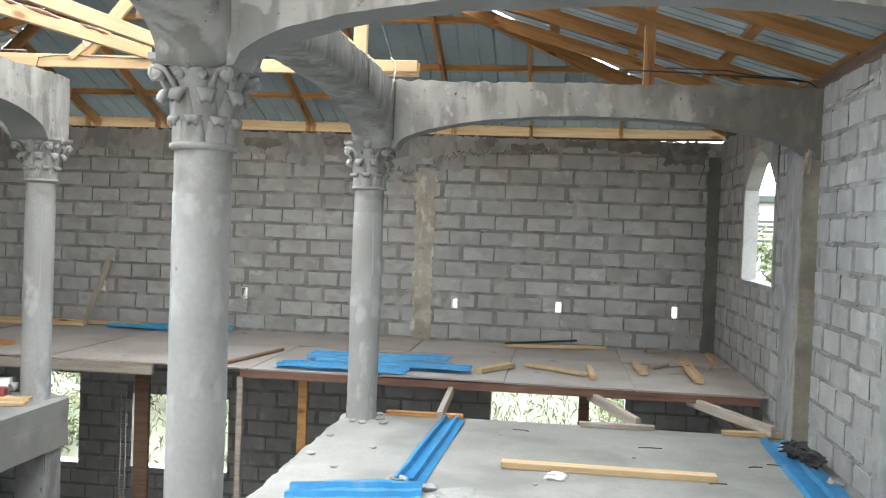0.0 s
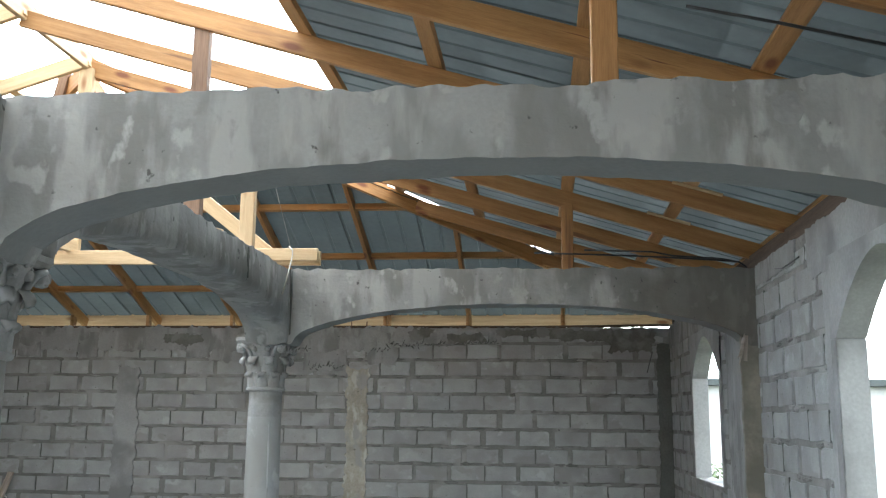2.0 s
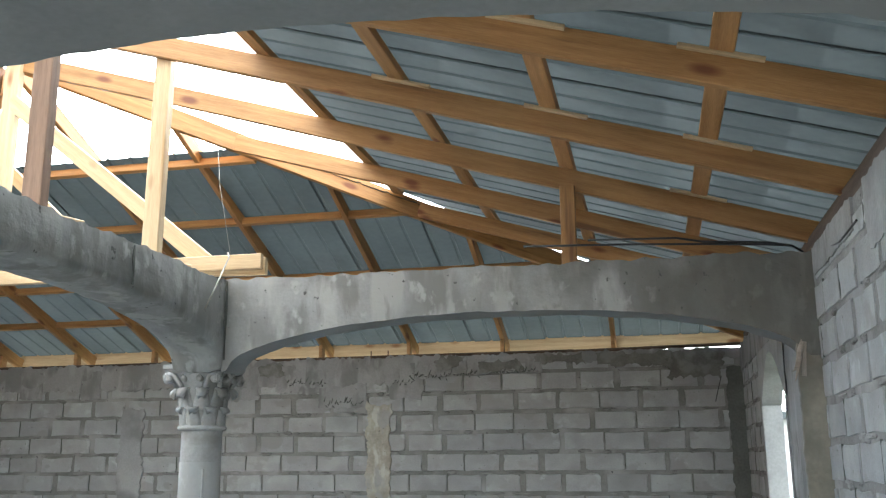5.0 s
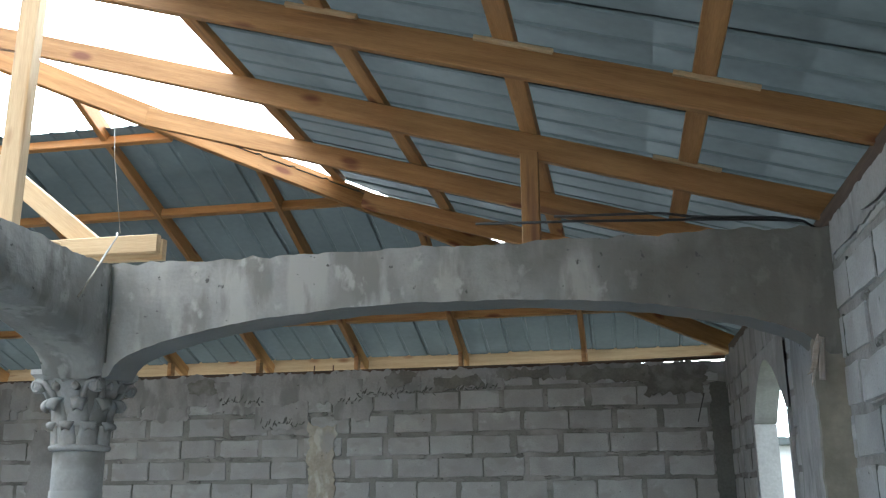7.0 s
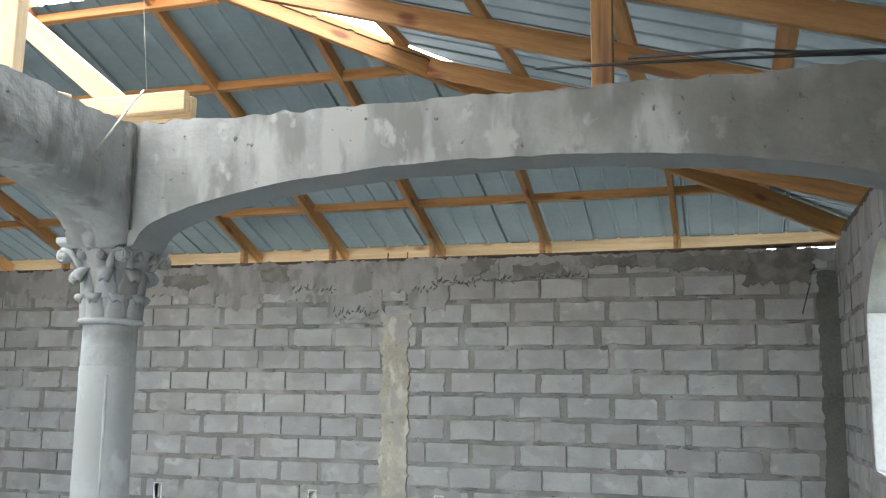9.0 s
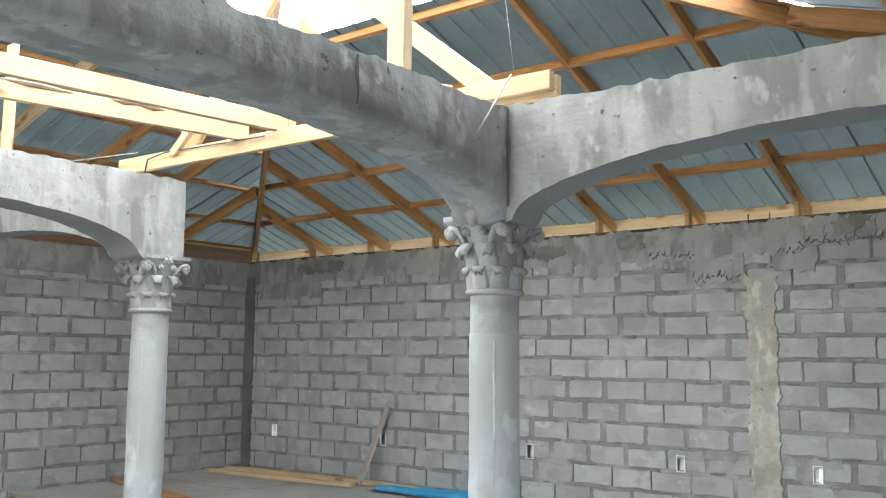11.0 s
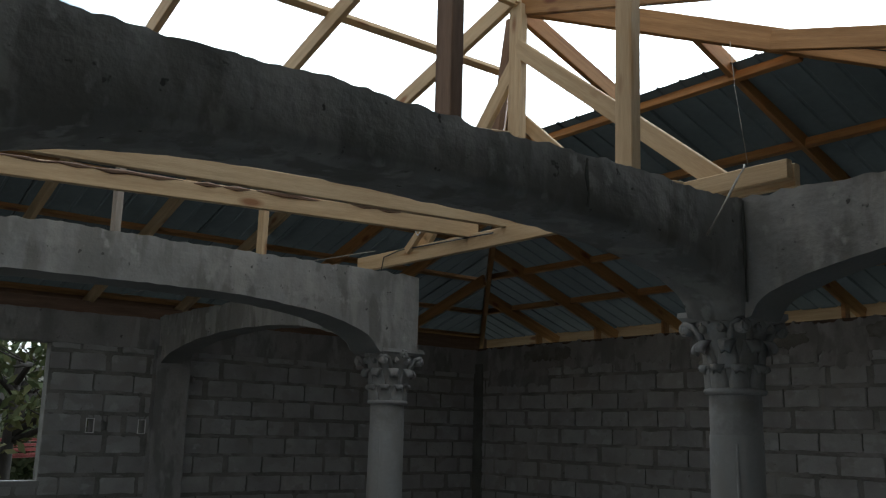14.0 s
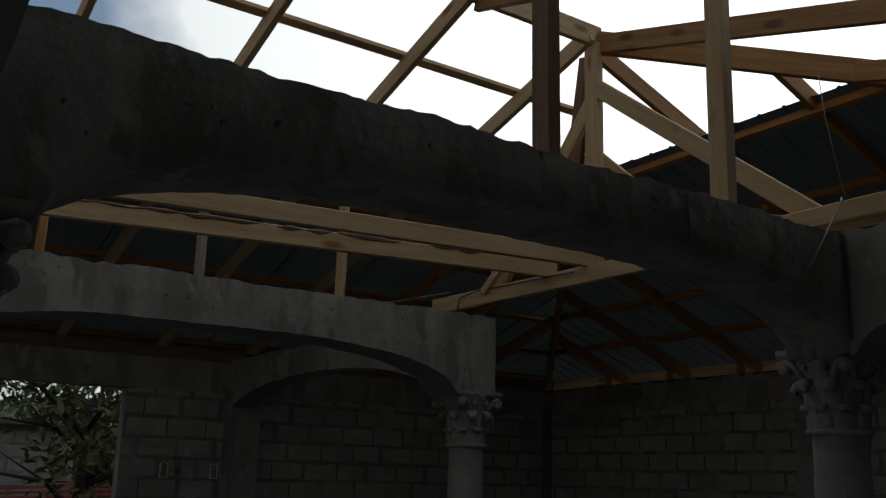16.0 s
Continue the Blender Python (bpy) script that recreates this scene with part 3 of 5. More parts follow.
def arch_beam(name, axis, at, half, s0, s1, spans, top, mat, label="", parent=None, low=2.53, spring=2.23, power=2.0, rounded=False):
    """A cast beam along axis ("x" or "y"), centred on at, from s0 to s1, with an elliptic arch in each span."""
    bm = bmesh.new()
    n = int((s1 - s0) / 0.03)
    seed = random.random() * 30
    rings = []
    for i in range(n + 1):
        s = s0 + (s1 - s0) * i / n
        zb = spring
        for a, b in spans:
            u = (s - (a + b) / 2) / ((b - a) / 2)
            if abs(u) < 1:
                zb = spring + (low - spring) * math.sqrt(1 - abs(u) ** power)
        prof = []
        zt = top + noise.noise((s * 3, seed, 0)) * 0.014 + noise.noise((s * 13, seed, 4)) * 0.016 + abs(noise.noise((s * 31, seed, 8))) * 0.012
        zb += noise.noise((s * 15, seed, 6)) * 0.005
        for q, r in ((-0.93, 0), (-1, 0.16), (-1, 0.5), (-1, 0.75), (-0.97, 1), (-0.4, 1), (0.3, 1), (0.97, 1), (1, 0.75), (1, 0.5), (1, 0.16), (0.93, 0), (0.35, -0.04), (-0.35, -0.04)) if rounded else ((-1, 0), (-1, 0.25), (-1, 0.5), (-1, 0.75), (-0.97, 1), (-0.4, 1), (0.3, 1), (0.97, 1), (1, 0.75), (1, 0.5), (1, 0.25), (1, 0), (0.35, 0), (-0.35, 0)):
            z = zb + (zt - zb) * r
            d = at + q * half
            p = Vector((s, d, z)) if axis == "x" else Vector((d, s, z))
            prof.append(bm.verts.new(p + noise.noise_vector(p * 4 + Vector((seed, 0, 0))) * 0.007 + noise.noise_vector(p * 14 + Vector((seed, 0, 0))) * 0.0028))
        rings.append(prof)
    k = len(rings[0])
    for a, b in zip(rings, rings[1:]):
        for i in range(k):
            bm.faces.new((a[i], a[(i + 1) % k], b[(i + 1) % k], b[i]))
        for i in ((4, 7) if rounded else (0, 4, 7, 11)):
            bm.edges.get((a[i], b[i])).smooth = False
    for end in (rings[0], rings[-1]):
        for e in bm.faces.new(end).edges:
            e.smooth = False
    ob = link_mesh(name, bm, mat, parent, label, smooth=True)
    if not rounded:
        # the underside: a smoother trowelled coat, with its shade put into a darker grey
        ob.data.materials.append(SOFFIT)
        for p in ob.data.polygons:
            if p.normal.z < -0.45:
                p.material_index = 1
    return tagged(ob, kind="structure")


# ---- the shell ----
XE, XW, YN, YS = 4.0, -6.6, 12.5, -4.0
WALL_TOP, GROUND = 2.79, -3.15
SLAB_Z, DECK_Z = -0.04, 0.13
m_n, m_e, m_w, m_s = wall_pose("north", YN), wall_pose("east", XE), wall_pose("west", XW), wall_pose("south", YS)

box_holes = [(x - 0.035, 0.565, x + 0.035, 0.7) for x in (-5.976, -4.126, -2.132, -0.511, 0.695, 2.037, 3.5)]
low_holes = [(-5.2, -1.8, -4.42, -0.57), (-3.66, -1.8, -2.3, -0.8), (1.22, -1.75, 2.93, -0.5)]
holes_n = box_holes + low_holes
wall_n = wall_shell("wall_north", m_n, XW - 0.15, XE + 0.15, GROUND, WALL_TOP - 0.01, holes_n, 0.15, MORTAR)
lay_blocks(wall_n, m_n, XW, XE, GROUND, 2.74, holes_n, (-5.1, 0.1, 4.0, 2.6), 3)

# pointed windows of the east wall: near and far edge, sill, spring, apex
WINDOWS_E = [(9.47, 10.9, 1.16, 2.12, 2.5), (4.95, 6.33, 1.16, 2.13, 2.52)]
holes_e = [(-b, sill, -a, apex) for a, b, sill, spring, apex in WINDOWS_E]
wall_e = wall_shell("wall_east", m_e, -YN, -YS, GROUND, WALL_TOP - 0.005, holes_e, 0.13, MORTAR)
lay_blocks(wall_e, m_e, -YN, -YS, SLAB_Z - 0.6, 2.72, [(h[0] - 0.06, h[1] - 0.03, h[2] + 0.06, h[3] + 0.05) for h in holes_e], (-12.4, -0.1, -4.6, 2.9), 5)

holes_w = [(5.45, 1.12, 6.98, 2.46), (7.4, 1.59, 7.46, 1.73), (7.93, 1.59, 7.99, 1.73), (7.55, 1.62, 7.6, 1.7)]
wall_w = wall_shell("wall_west", m_w, YS, YN, GROUND, WALL_TOP, holes_w, 0.15, MORTAR)
lay_blocks(wall_w, m_w, YS, YN, SLAB_Z - 0.6, 2.5, holes_w, (4.6, -0.1, 12.5, 2.6), 7)

# unseen wall, added; its height keeps out light from the low southern sky
unseen_wall_s = wall_shell("wall_south", m_s, -XE - 0.15, -XW + 0.15, GROUND, 1.8, [], 0.15, MORTAR)

# cement band, pilasters and corner columns
rough_slab("band", m_n, XW, 0.55, 2.5, WALL_TOP, 0.022, RENDERED, 0.07, 0.022, wall_n)
rough_slab("band", m_n, 0.53, 1.75, 2.58, WALL_TOP, 0.021, RENDERED, 0.07, 0.022, wall_n)
rough_slab("band", m_n, 1.73, XE, 2.68, WALL_TOP - 0.006, 0.02, RENDERED, 0.035, 0.022, wall_n)
for u, w, v, h in ((0.9, 0.3, 2.66, 0.1), (1.35, 0.45, 2.62, 0.1), (1.95, 0.5, 2.67, 0.1), (2.6, 0.7, 2.63, 0.13), (3.3, 0.5, 2.5, 0.27), (-2.2, 0.5, 2.58, 0.12), (-5.6, 0.8, 2.6, 0.14), (-1.1, 0.25, 2.6, 0.15)):
    rough_slab("damp_patch", m_n, u, u + w, v, v + h, 0.029, DAMP, 0.09, 0.018, wall_n)
rough_slab("pilaster", m_n, 0.14, 0.4, DECK_Z - 0.3, 2.29, 0.03, TAN_CEMENT, 0.07, 0.02, wall_n)
rough_slab("pilaster", m_n, -2.77, -2.48, DECK_Z - 0.3, 2.29, 0.03, RENDER_PALE, 0.06, 0.02, wall_n)
rough_slab("patch", m_n, -0.4, 0.13, 2.26, 2.52, 0.02, RENDERED, 0.03, 0.028, wall_n)
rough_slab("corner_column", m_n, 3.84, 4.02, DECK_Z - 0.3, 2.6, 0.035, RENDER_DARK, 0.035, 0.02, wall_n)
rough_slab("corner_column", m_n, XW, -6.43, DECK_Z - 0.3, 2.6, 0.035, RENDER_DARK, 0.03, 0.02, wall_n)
rough_slab("band", m_w, 4.4, YN, 2.47, WALL_TOP, 0.03, RENDERED, 0.015, 0.028, wall_w)
rough_slab("pilaster", m_w, 8.03, 8.4, SLAB_Z - 0.1, 2.5, 0.12, RENDERED, 0.012, 0.028, wall_w)
rough_slab("pilaster", m_e, -8.75, -8.08, SLAB_Z - 0.1, 2.5, 0.1, RENDERED, 0.006, 0.03, wall_e)
rough_slab("patch", wall_pose("north", 8.083), 3.875, 4.0, SLAB_Z - 0.1, 2.45, 0.012, DAMP_TAN, 0.012, 0.02, wall_e)

# render round the near window and along the top of the east wall
rough_slab("render_patch", m_e, -6.5, -6.36, SLAB_Z, 2.5, 0.012, RENDER_PALE, 0.035, 0.028, wall_e)
rough_slab("render_patch", m_e, -6.75, -4.5, 2.5, WALL_TOP, 0.014, RENDER_PALE, 0.03, 0.028, wall_e)
rough_slab("render_patch", m_e, -8.0, -7.0, 2.64, WALL_TOP, 0.014, RENDERED, 0.025, 0.028, wall_e)
rough_slab("render_patch", m_e, -4.92, -4.4, SLAB_Z, 2.6, 0.012, RENDER_PALE, 0.05, 0.028, wall_e)
rough_slab("band", m_e, -12.5, -8.7, 2.55, WALL_TOP, 0.018, RENDERED, 0.05, 0.028, wall_e)
for u, w, v in ((0.5, 0.16, 2.52), (0.72, 0.1, 2.56), (0.9, 0.12, 2.58), (1.12, 0.1, 2.59), (1.3, 0.14, 2.58), (1.62, 0.1, 2.6), (1.85, 0.16, 2.58), (-0.9, 0.22, 2.44), (-1.25, 0.14, 2.4), (-1.9, 0.3, 2.42), (-3.3, 0.25, 2.4), (-4.1, 0.3, 2.42)):
    rough_slab("smear", m_n, u, u + w, v, 2.72, 0.024, RENDERED, 0.03, 0.016, wall_n)
rough_slab("smear", m_n, -0.75, -0.25, 2.42, 2.56, 0.02, RENDERED, 0.06, 0.028, wall_n)
rough_slab("smear", m_n, 0.38, 0.75, 2.34, 2.56, 0.018, RENDERED, 0.07, 0.028, wall_n)
rough_slab("smear", m_n, -1.6, -1.1, 2.36, 2.56, 0.016, RENDERED, 0.07, 0.028, wall_n)
rough_slab("smear", m_n, -6.3, -5.2, 2.3, 2.56, 0.016, RENDERED, 0.08, 0.028, wall_n)
rough_slab("smear", m_n, -0.6, 0.9, 0.68, 0.76, 0.014, RENDERED, 0.05, 0.028, wall_n)


def pointed_arch(y0, y1, spring, apex, n=10):
    """Points of a pointed arch from (y0, spring) over the apex to (y1, spring)."""
    mid = (y0 + y1) / 2
    left = [(y0 + (mid - y0) * k / n, spring + (apex - spring) * (1 - (1 - k / n) ** 1.75)) for k in range(n + 1)]
    return left + [(y0 + y1 - y, z) for y, z in left[-2::-1]]


for i, (a, b, sill, spring, apex) in enumerate(WINDOWS_E):
    win = tagged(new("window_%d" % (i + 1)), "unglazed pointed window opening with rendered reveal", kind="structure")
    # spandrels that turn the opening's head into a pointed arch
    arch = pointed_arch(a + 0.03, b - 0.03, spring, apex - 0.02)
    outer = [(a - 0.06, spring)] + [(a - 0.06, apex + 0.05)] + [(b + 0.06, apex + 0.05)] + [(b + 0.06, spring)]
    bm = bmesh.new()
    half_n = len(arch) // 2
    for x in (XE - 0.02, XE + 0.135):
        v_arch = [bm.verts.new((x, y, z)) for y, z in arch]
        o = [bm.verts.new((x, y, z)) for y, z in outer]
        for k in range(half_n):
            bm.faces.new((v_arch[k], v_arch[k + 1], o[1]))
        bm.faces.new((o[0], v_arch[0], o[1]))
        for k in range(half_n, len(arch) - 1):
            bm.faces.new((v_arch[k], v_arch[k + 1], o[2]))
        bm.faces.new((v_arch[-1], o[3], o[2]))
        bm.faces.new((v_arch[half_n], o[1], o[2]))
    bm.verts.ensure_lookup_table()
    n1 = len(arch) + 4
    for k in range(len(arch) - 1):
        bm.faces.new((bm.verts[k], bm.verts[k + 1], bm.verts[n1 + k + 1], bm.verts[n1 + k]))
    part("arch_head", bm, RENDER_PALE, win, "pale cement head of a pointed arch")
    for y0, y1 in ((a - 0.06, a + 0.03), (b - 0.03, b + 0.06)):
        part("jamb", box_bm((XE - 0.02, y0, sill), (XE + 0.135, y1, spring), 0.006, 0.004), RENDER_PALE, win)
    part("sill", box_bm((XE - 0.03, a - 0.06, sill - 0.05), (XE + 0.16, b + 0.06, sill), 0.008, 0.004), RENDER_PALE, win)
wall_open = tagged(new("window_3"), "square unglazed window opening in a block wall", kind="structure")
part("sill", box_bm((XW - 0.18, 5.42, 1.07), (XW + 0.02, 7.0, 1.12), 0.008, 0.004), RENDERED, wall_open)

# floors
bm = bmesh.new()
ys = [YS + (8.46 - YS) * i / 180 for i in range(181)]
rows_v = []
for y in ys:
    e = 0.2 + noise.noise((y * 4, 1, 2)) * 0.03 + noise.noise((y * 17, 1, 2)) * 0.02
    rows_v.append([bm.verts.new(p) for p in ((XE, y, SLAB_Z), (e + 0.05, y, SLAB_Z), (e, y, SLAB_Z - 0.02), (e + 0.01, y, SLAB_Z - 0.2), (e, y, -0.55), (e + 0.4, y, -0.55), (e + 0.4, y, SLAB_Z - 0.17), (XE, y, SLAB_Z - 0.17))])
for a, b in zip(rows_v, rows_v[1:]):
    for i in range(7):
        bm.faces.new((a[i], a[i + 1], b[i + 1], b[i]))
bm.faces.new(rows_v[0])
bm.faces.new(rows_v[-1][::-1])
tagged(link_mesh("floor_east", bm, SLAB), kind="structure")
bm = bmesh.new()
rows_v = []
for i in range(181):
    y = YS + (8.5 - YS) * i / 180
    e = -2.38 + noise.noise((y * 4, 5, 2)) * 0.02
    rows_v.append([bm.verts.new(p) for p in ((XW, y, -0.06), (e - 0.05, y, -0.06), (e, y, -0.08), (e - 0.01, y, -0.25), (e, y, -0.5), (e - 0.4, y, -0.5), (e - 0.4, y, -0.23), (XW, y, -0.23))])
for a, b in zip(rows_v, rows_v[1:]):
    for i in range(7):
        bm.faces.new((a[i], a[i + 1], b[i + 1], b[i]))
bm.faces.new(rows_v[0])
bm.faces.new(rows_v[-1][::-1])
tagged(link_mesh("floor_west", bm, SLAB), kind="structure")
tagged(link_mesh("floor_lower", box_bm((XW, YS, GROUND - 0.1), (XE, YN, GROUND + 0.02)), SLAB), kind="structure")
for x, y in ((-2.55, 8.3), (-2.55, 4.45), (-2.55, 0.65), (0.4, 8.27), (0.4, 4.45), (0.4, 0.65)):
    tagged(link_mesh("lower_column", box_bm((x - 0.14, y - 0.14, GROUND), (x + 0.14, y + 0.14, -0.5), 0.01, 0.004), RENDERED), kind="structure")
bm = bmesh.new()
for i in range(-12, 13):
    for j in range(-12, 13):
        f = lambda q: math.copysign(abs(q / 12) ** 2.2 * 600, q)
        bm.verts.new((f(i), f(j) + 4, GROUND - 0.02))
bm.verts.ensure_lookup_table()
for i in range(24):
    for j in range(24):
        bm.faces.new([bm.verts[k] for k in (i * 25 + j, (i + 1) * 25 + j, (i + 1) * 25 + j + 1, i * 25 + j + 1)])
tagged(link_mesh("ground", bm, EARTH), kind="structure")

# beams with arches
CX, DX, FY, NY = 0.435, -2.58, 8.185, 4.37
HALF, HALF_C = 0.118, 0.168
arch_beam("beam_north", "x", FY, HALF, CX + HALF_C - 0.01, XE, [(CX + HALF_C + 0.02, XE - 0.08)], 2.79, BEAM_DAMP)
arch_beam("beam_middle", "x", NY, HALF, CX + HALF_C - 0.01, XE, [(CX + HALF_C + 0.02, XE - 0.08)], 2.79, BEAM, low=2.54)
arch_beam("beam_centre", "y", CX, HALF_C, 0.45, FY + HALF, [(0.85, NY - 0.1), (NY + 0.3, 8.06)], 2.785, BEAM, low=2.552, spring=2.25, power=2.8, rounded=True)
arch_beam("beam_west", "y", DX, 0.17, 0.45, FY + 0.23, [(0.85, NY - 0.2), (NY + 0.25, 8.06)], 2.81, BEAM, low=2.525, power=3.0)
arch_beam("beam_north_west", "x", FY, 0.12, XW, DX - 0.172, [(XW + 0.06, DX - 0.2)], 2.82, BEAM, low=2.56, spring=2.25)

rnd_p = random.Random(17)
bm = bmesh.new()
bmesh.ops.create_icosphere(bm, subdivisions=3, radius=0.05)
for v in bm.verts:
    v.co += noise.noise_vector(v.co * 30) * 0.022
    v.co.y *= 0.07
    v.co += Vector((3.25, NY - HALF - 0.001, 2.685))
tagged(link_mesh("knot_mark", bm, RENDERED), kind="structure")
for x0, x1, z0 in ((-0.78, -0.35, 2.53), (-0.35, 0.1, 2.3), (0.42, 0.62, 2.5), (0.6, 1.35, 2.57), (1.5, 2.0, 2.6)):
    bm = bmesh.new()
    x = x0
    while x < x1:
        run, z = rnd_p.uniform(0.012, 0.035), z0 + rnd_p.uniform(-0.02, 0.02)
        drop = rnd_p.choice((0.0, 0.0, 0.03, -0.03, 0.06))
        tube(bm, [(x, 12.474, z), (x + run * 0.4, 12.472, z + drop * 0.3 + rnd_p.uniform(-0.012, 0.012)), (x + run, 12.474, z + drop)], [0.002, rnd_p.uniform(0.004, 0.01), 0.003], 5)
        x += run * rnd_p.uniform(0.4, 1.5)
    tagged(link_mesh("crevice", bm, RENDER_DARK), kind="structure")

# ---- columns ----


def lathe(bm, prof, sides=28, wob=0.0, seed=0.0):
    rings = []
    for r, z in prof:
        ring = []
        for k in range(sides):
            a = k * math.tau / sides
            p = Vector((math.cos(a) * r, math.sin(a) * r, z))
            if wob:
                p += Vector((math.cos(a), math.sin(a), 0)) * noise.noise((math.cos(a) * 1.5 + seed, math.sin(a) * 1.5, z * 3)) * wob
            ring.append(bm.verts.new(p))
        rings.append(ring)
    for a, b in zip(rings, rings[1:]):
        for k in range(sides):
            bm.faces.new((a[k], a[(k + 1) % sides], b[(k + 1) % sides], b[k]))
    for ring in (rings[0][::-1], rings[-1]):
        for e in bm.faces.new(ring).edges:
            e.smooth = False


def leaf_mesh(height, width, out):
    """An acanthus leaf that lies on the bell and curls over at its tip: a closed solid."""
    bm = bmesh.new()
    n, k = 12, 6
    rings = []
    for i in range(n + 1):
        t = i / n
        curl = max(0.0, (t - 0.7) / 0.3)
        z = height * min(t / 0.7, 1.0) - out * 0.45 * (1 - math.cos(curl * 2.4))
        o = out * (0.35 * min(t / 0.7, 1.0) ** 2 + 0.65 * math.sin(curl * 1.7))
        wd = width * (0.92 + 0.1 * math.sin(t * 9)) * (1 - 0.55 * curl)
        front, back = [], []
        for j in range(k + 1):
            s = j / k * 2 - 1
            rib = 0.004 * math.cos(s * 9.4) + 0.004 * (1 - abs(s))
            front.append(bm.verts.new((s * wd / 2, o - s * s * 0.01 + rib + 0.008, z - abs(s) * 0.012 * curl)))
            back.append(bm.verts.new((s * wd / 2, o - s * s * 0.01 - 0.012 + 0.004 * curl, z - abs(s) * 0.012 * curl - 0.014 * curl)))
        rings.append(front + back[::-1])
    m = len(rings[0])
    for a, b in zip(rings, rings[1:]):
        for j in range(m):
            bm.faces.new((a[j], a[(j + 1) % m], b[(j + 1) % m], b[j]))
    bm.faces.new(rings[0][::-1])
    bm.faces.new(rings[-1])
    return bm


def volute_bm(size, thick):
    """A scroll facing y: a disc with a raised spiral band and an eye."""
    bm = bmesh.new()
    pts, rad = [], []
    for i in range(30):
        a = math.pi / 2 - i / 29 * 3.6 * math.pi
        r = size * (1 - i / 34)
        pts.append((math.cos(a) * r, 0.0, math.sin(a) * r))
        rad.append(size * 0.27 * (1 - i / 70))
    tube(bm, pts, rad, 6)
    rings = []
    for y, r in ((-thick, size * 0.7), (-thick * 0.7, size), (-0.004, size), (0.004, size * 0.75), (0.012, size * 0.16)):
        rings.append([bm.verts.new((math.cos(k * math.tau / 16) * r, y, math.sin(k * math.tau / 16) * r)) for k in range(16)])
    for a, b in zip(rings, rings[1:]):
        for k in range(16):
            bm.faces.new((a[k], a[(k + 1) % 16], b[(k + 1) % 16], b[k]))
    bm.faces.new(rings[0])
    bm.faces.new(rings[-1])
    return bm


def fleuron_bm(size):
    """The flower in the middle of the abacus: five lobes round an eye, facing y."""
    bm = bmesh.new()
    for k in range(6):
        a = k * math.tau / 5
        made = bmesh.ops.create_icosphere(bm, subdivisions=2, radius=size * (0.5 if k < 5 else 0.42))
        for v in made["verts"]:
            v.co.y *= 0.7
            if k < 5:
                v.co += Vector((math.cos(a) * size * 0.6, 0, math.sin(a) * size * 0.6))
            else:
                v.co.y += size * 0.3
    return bm


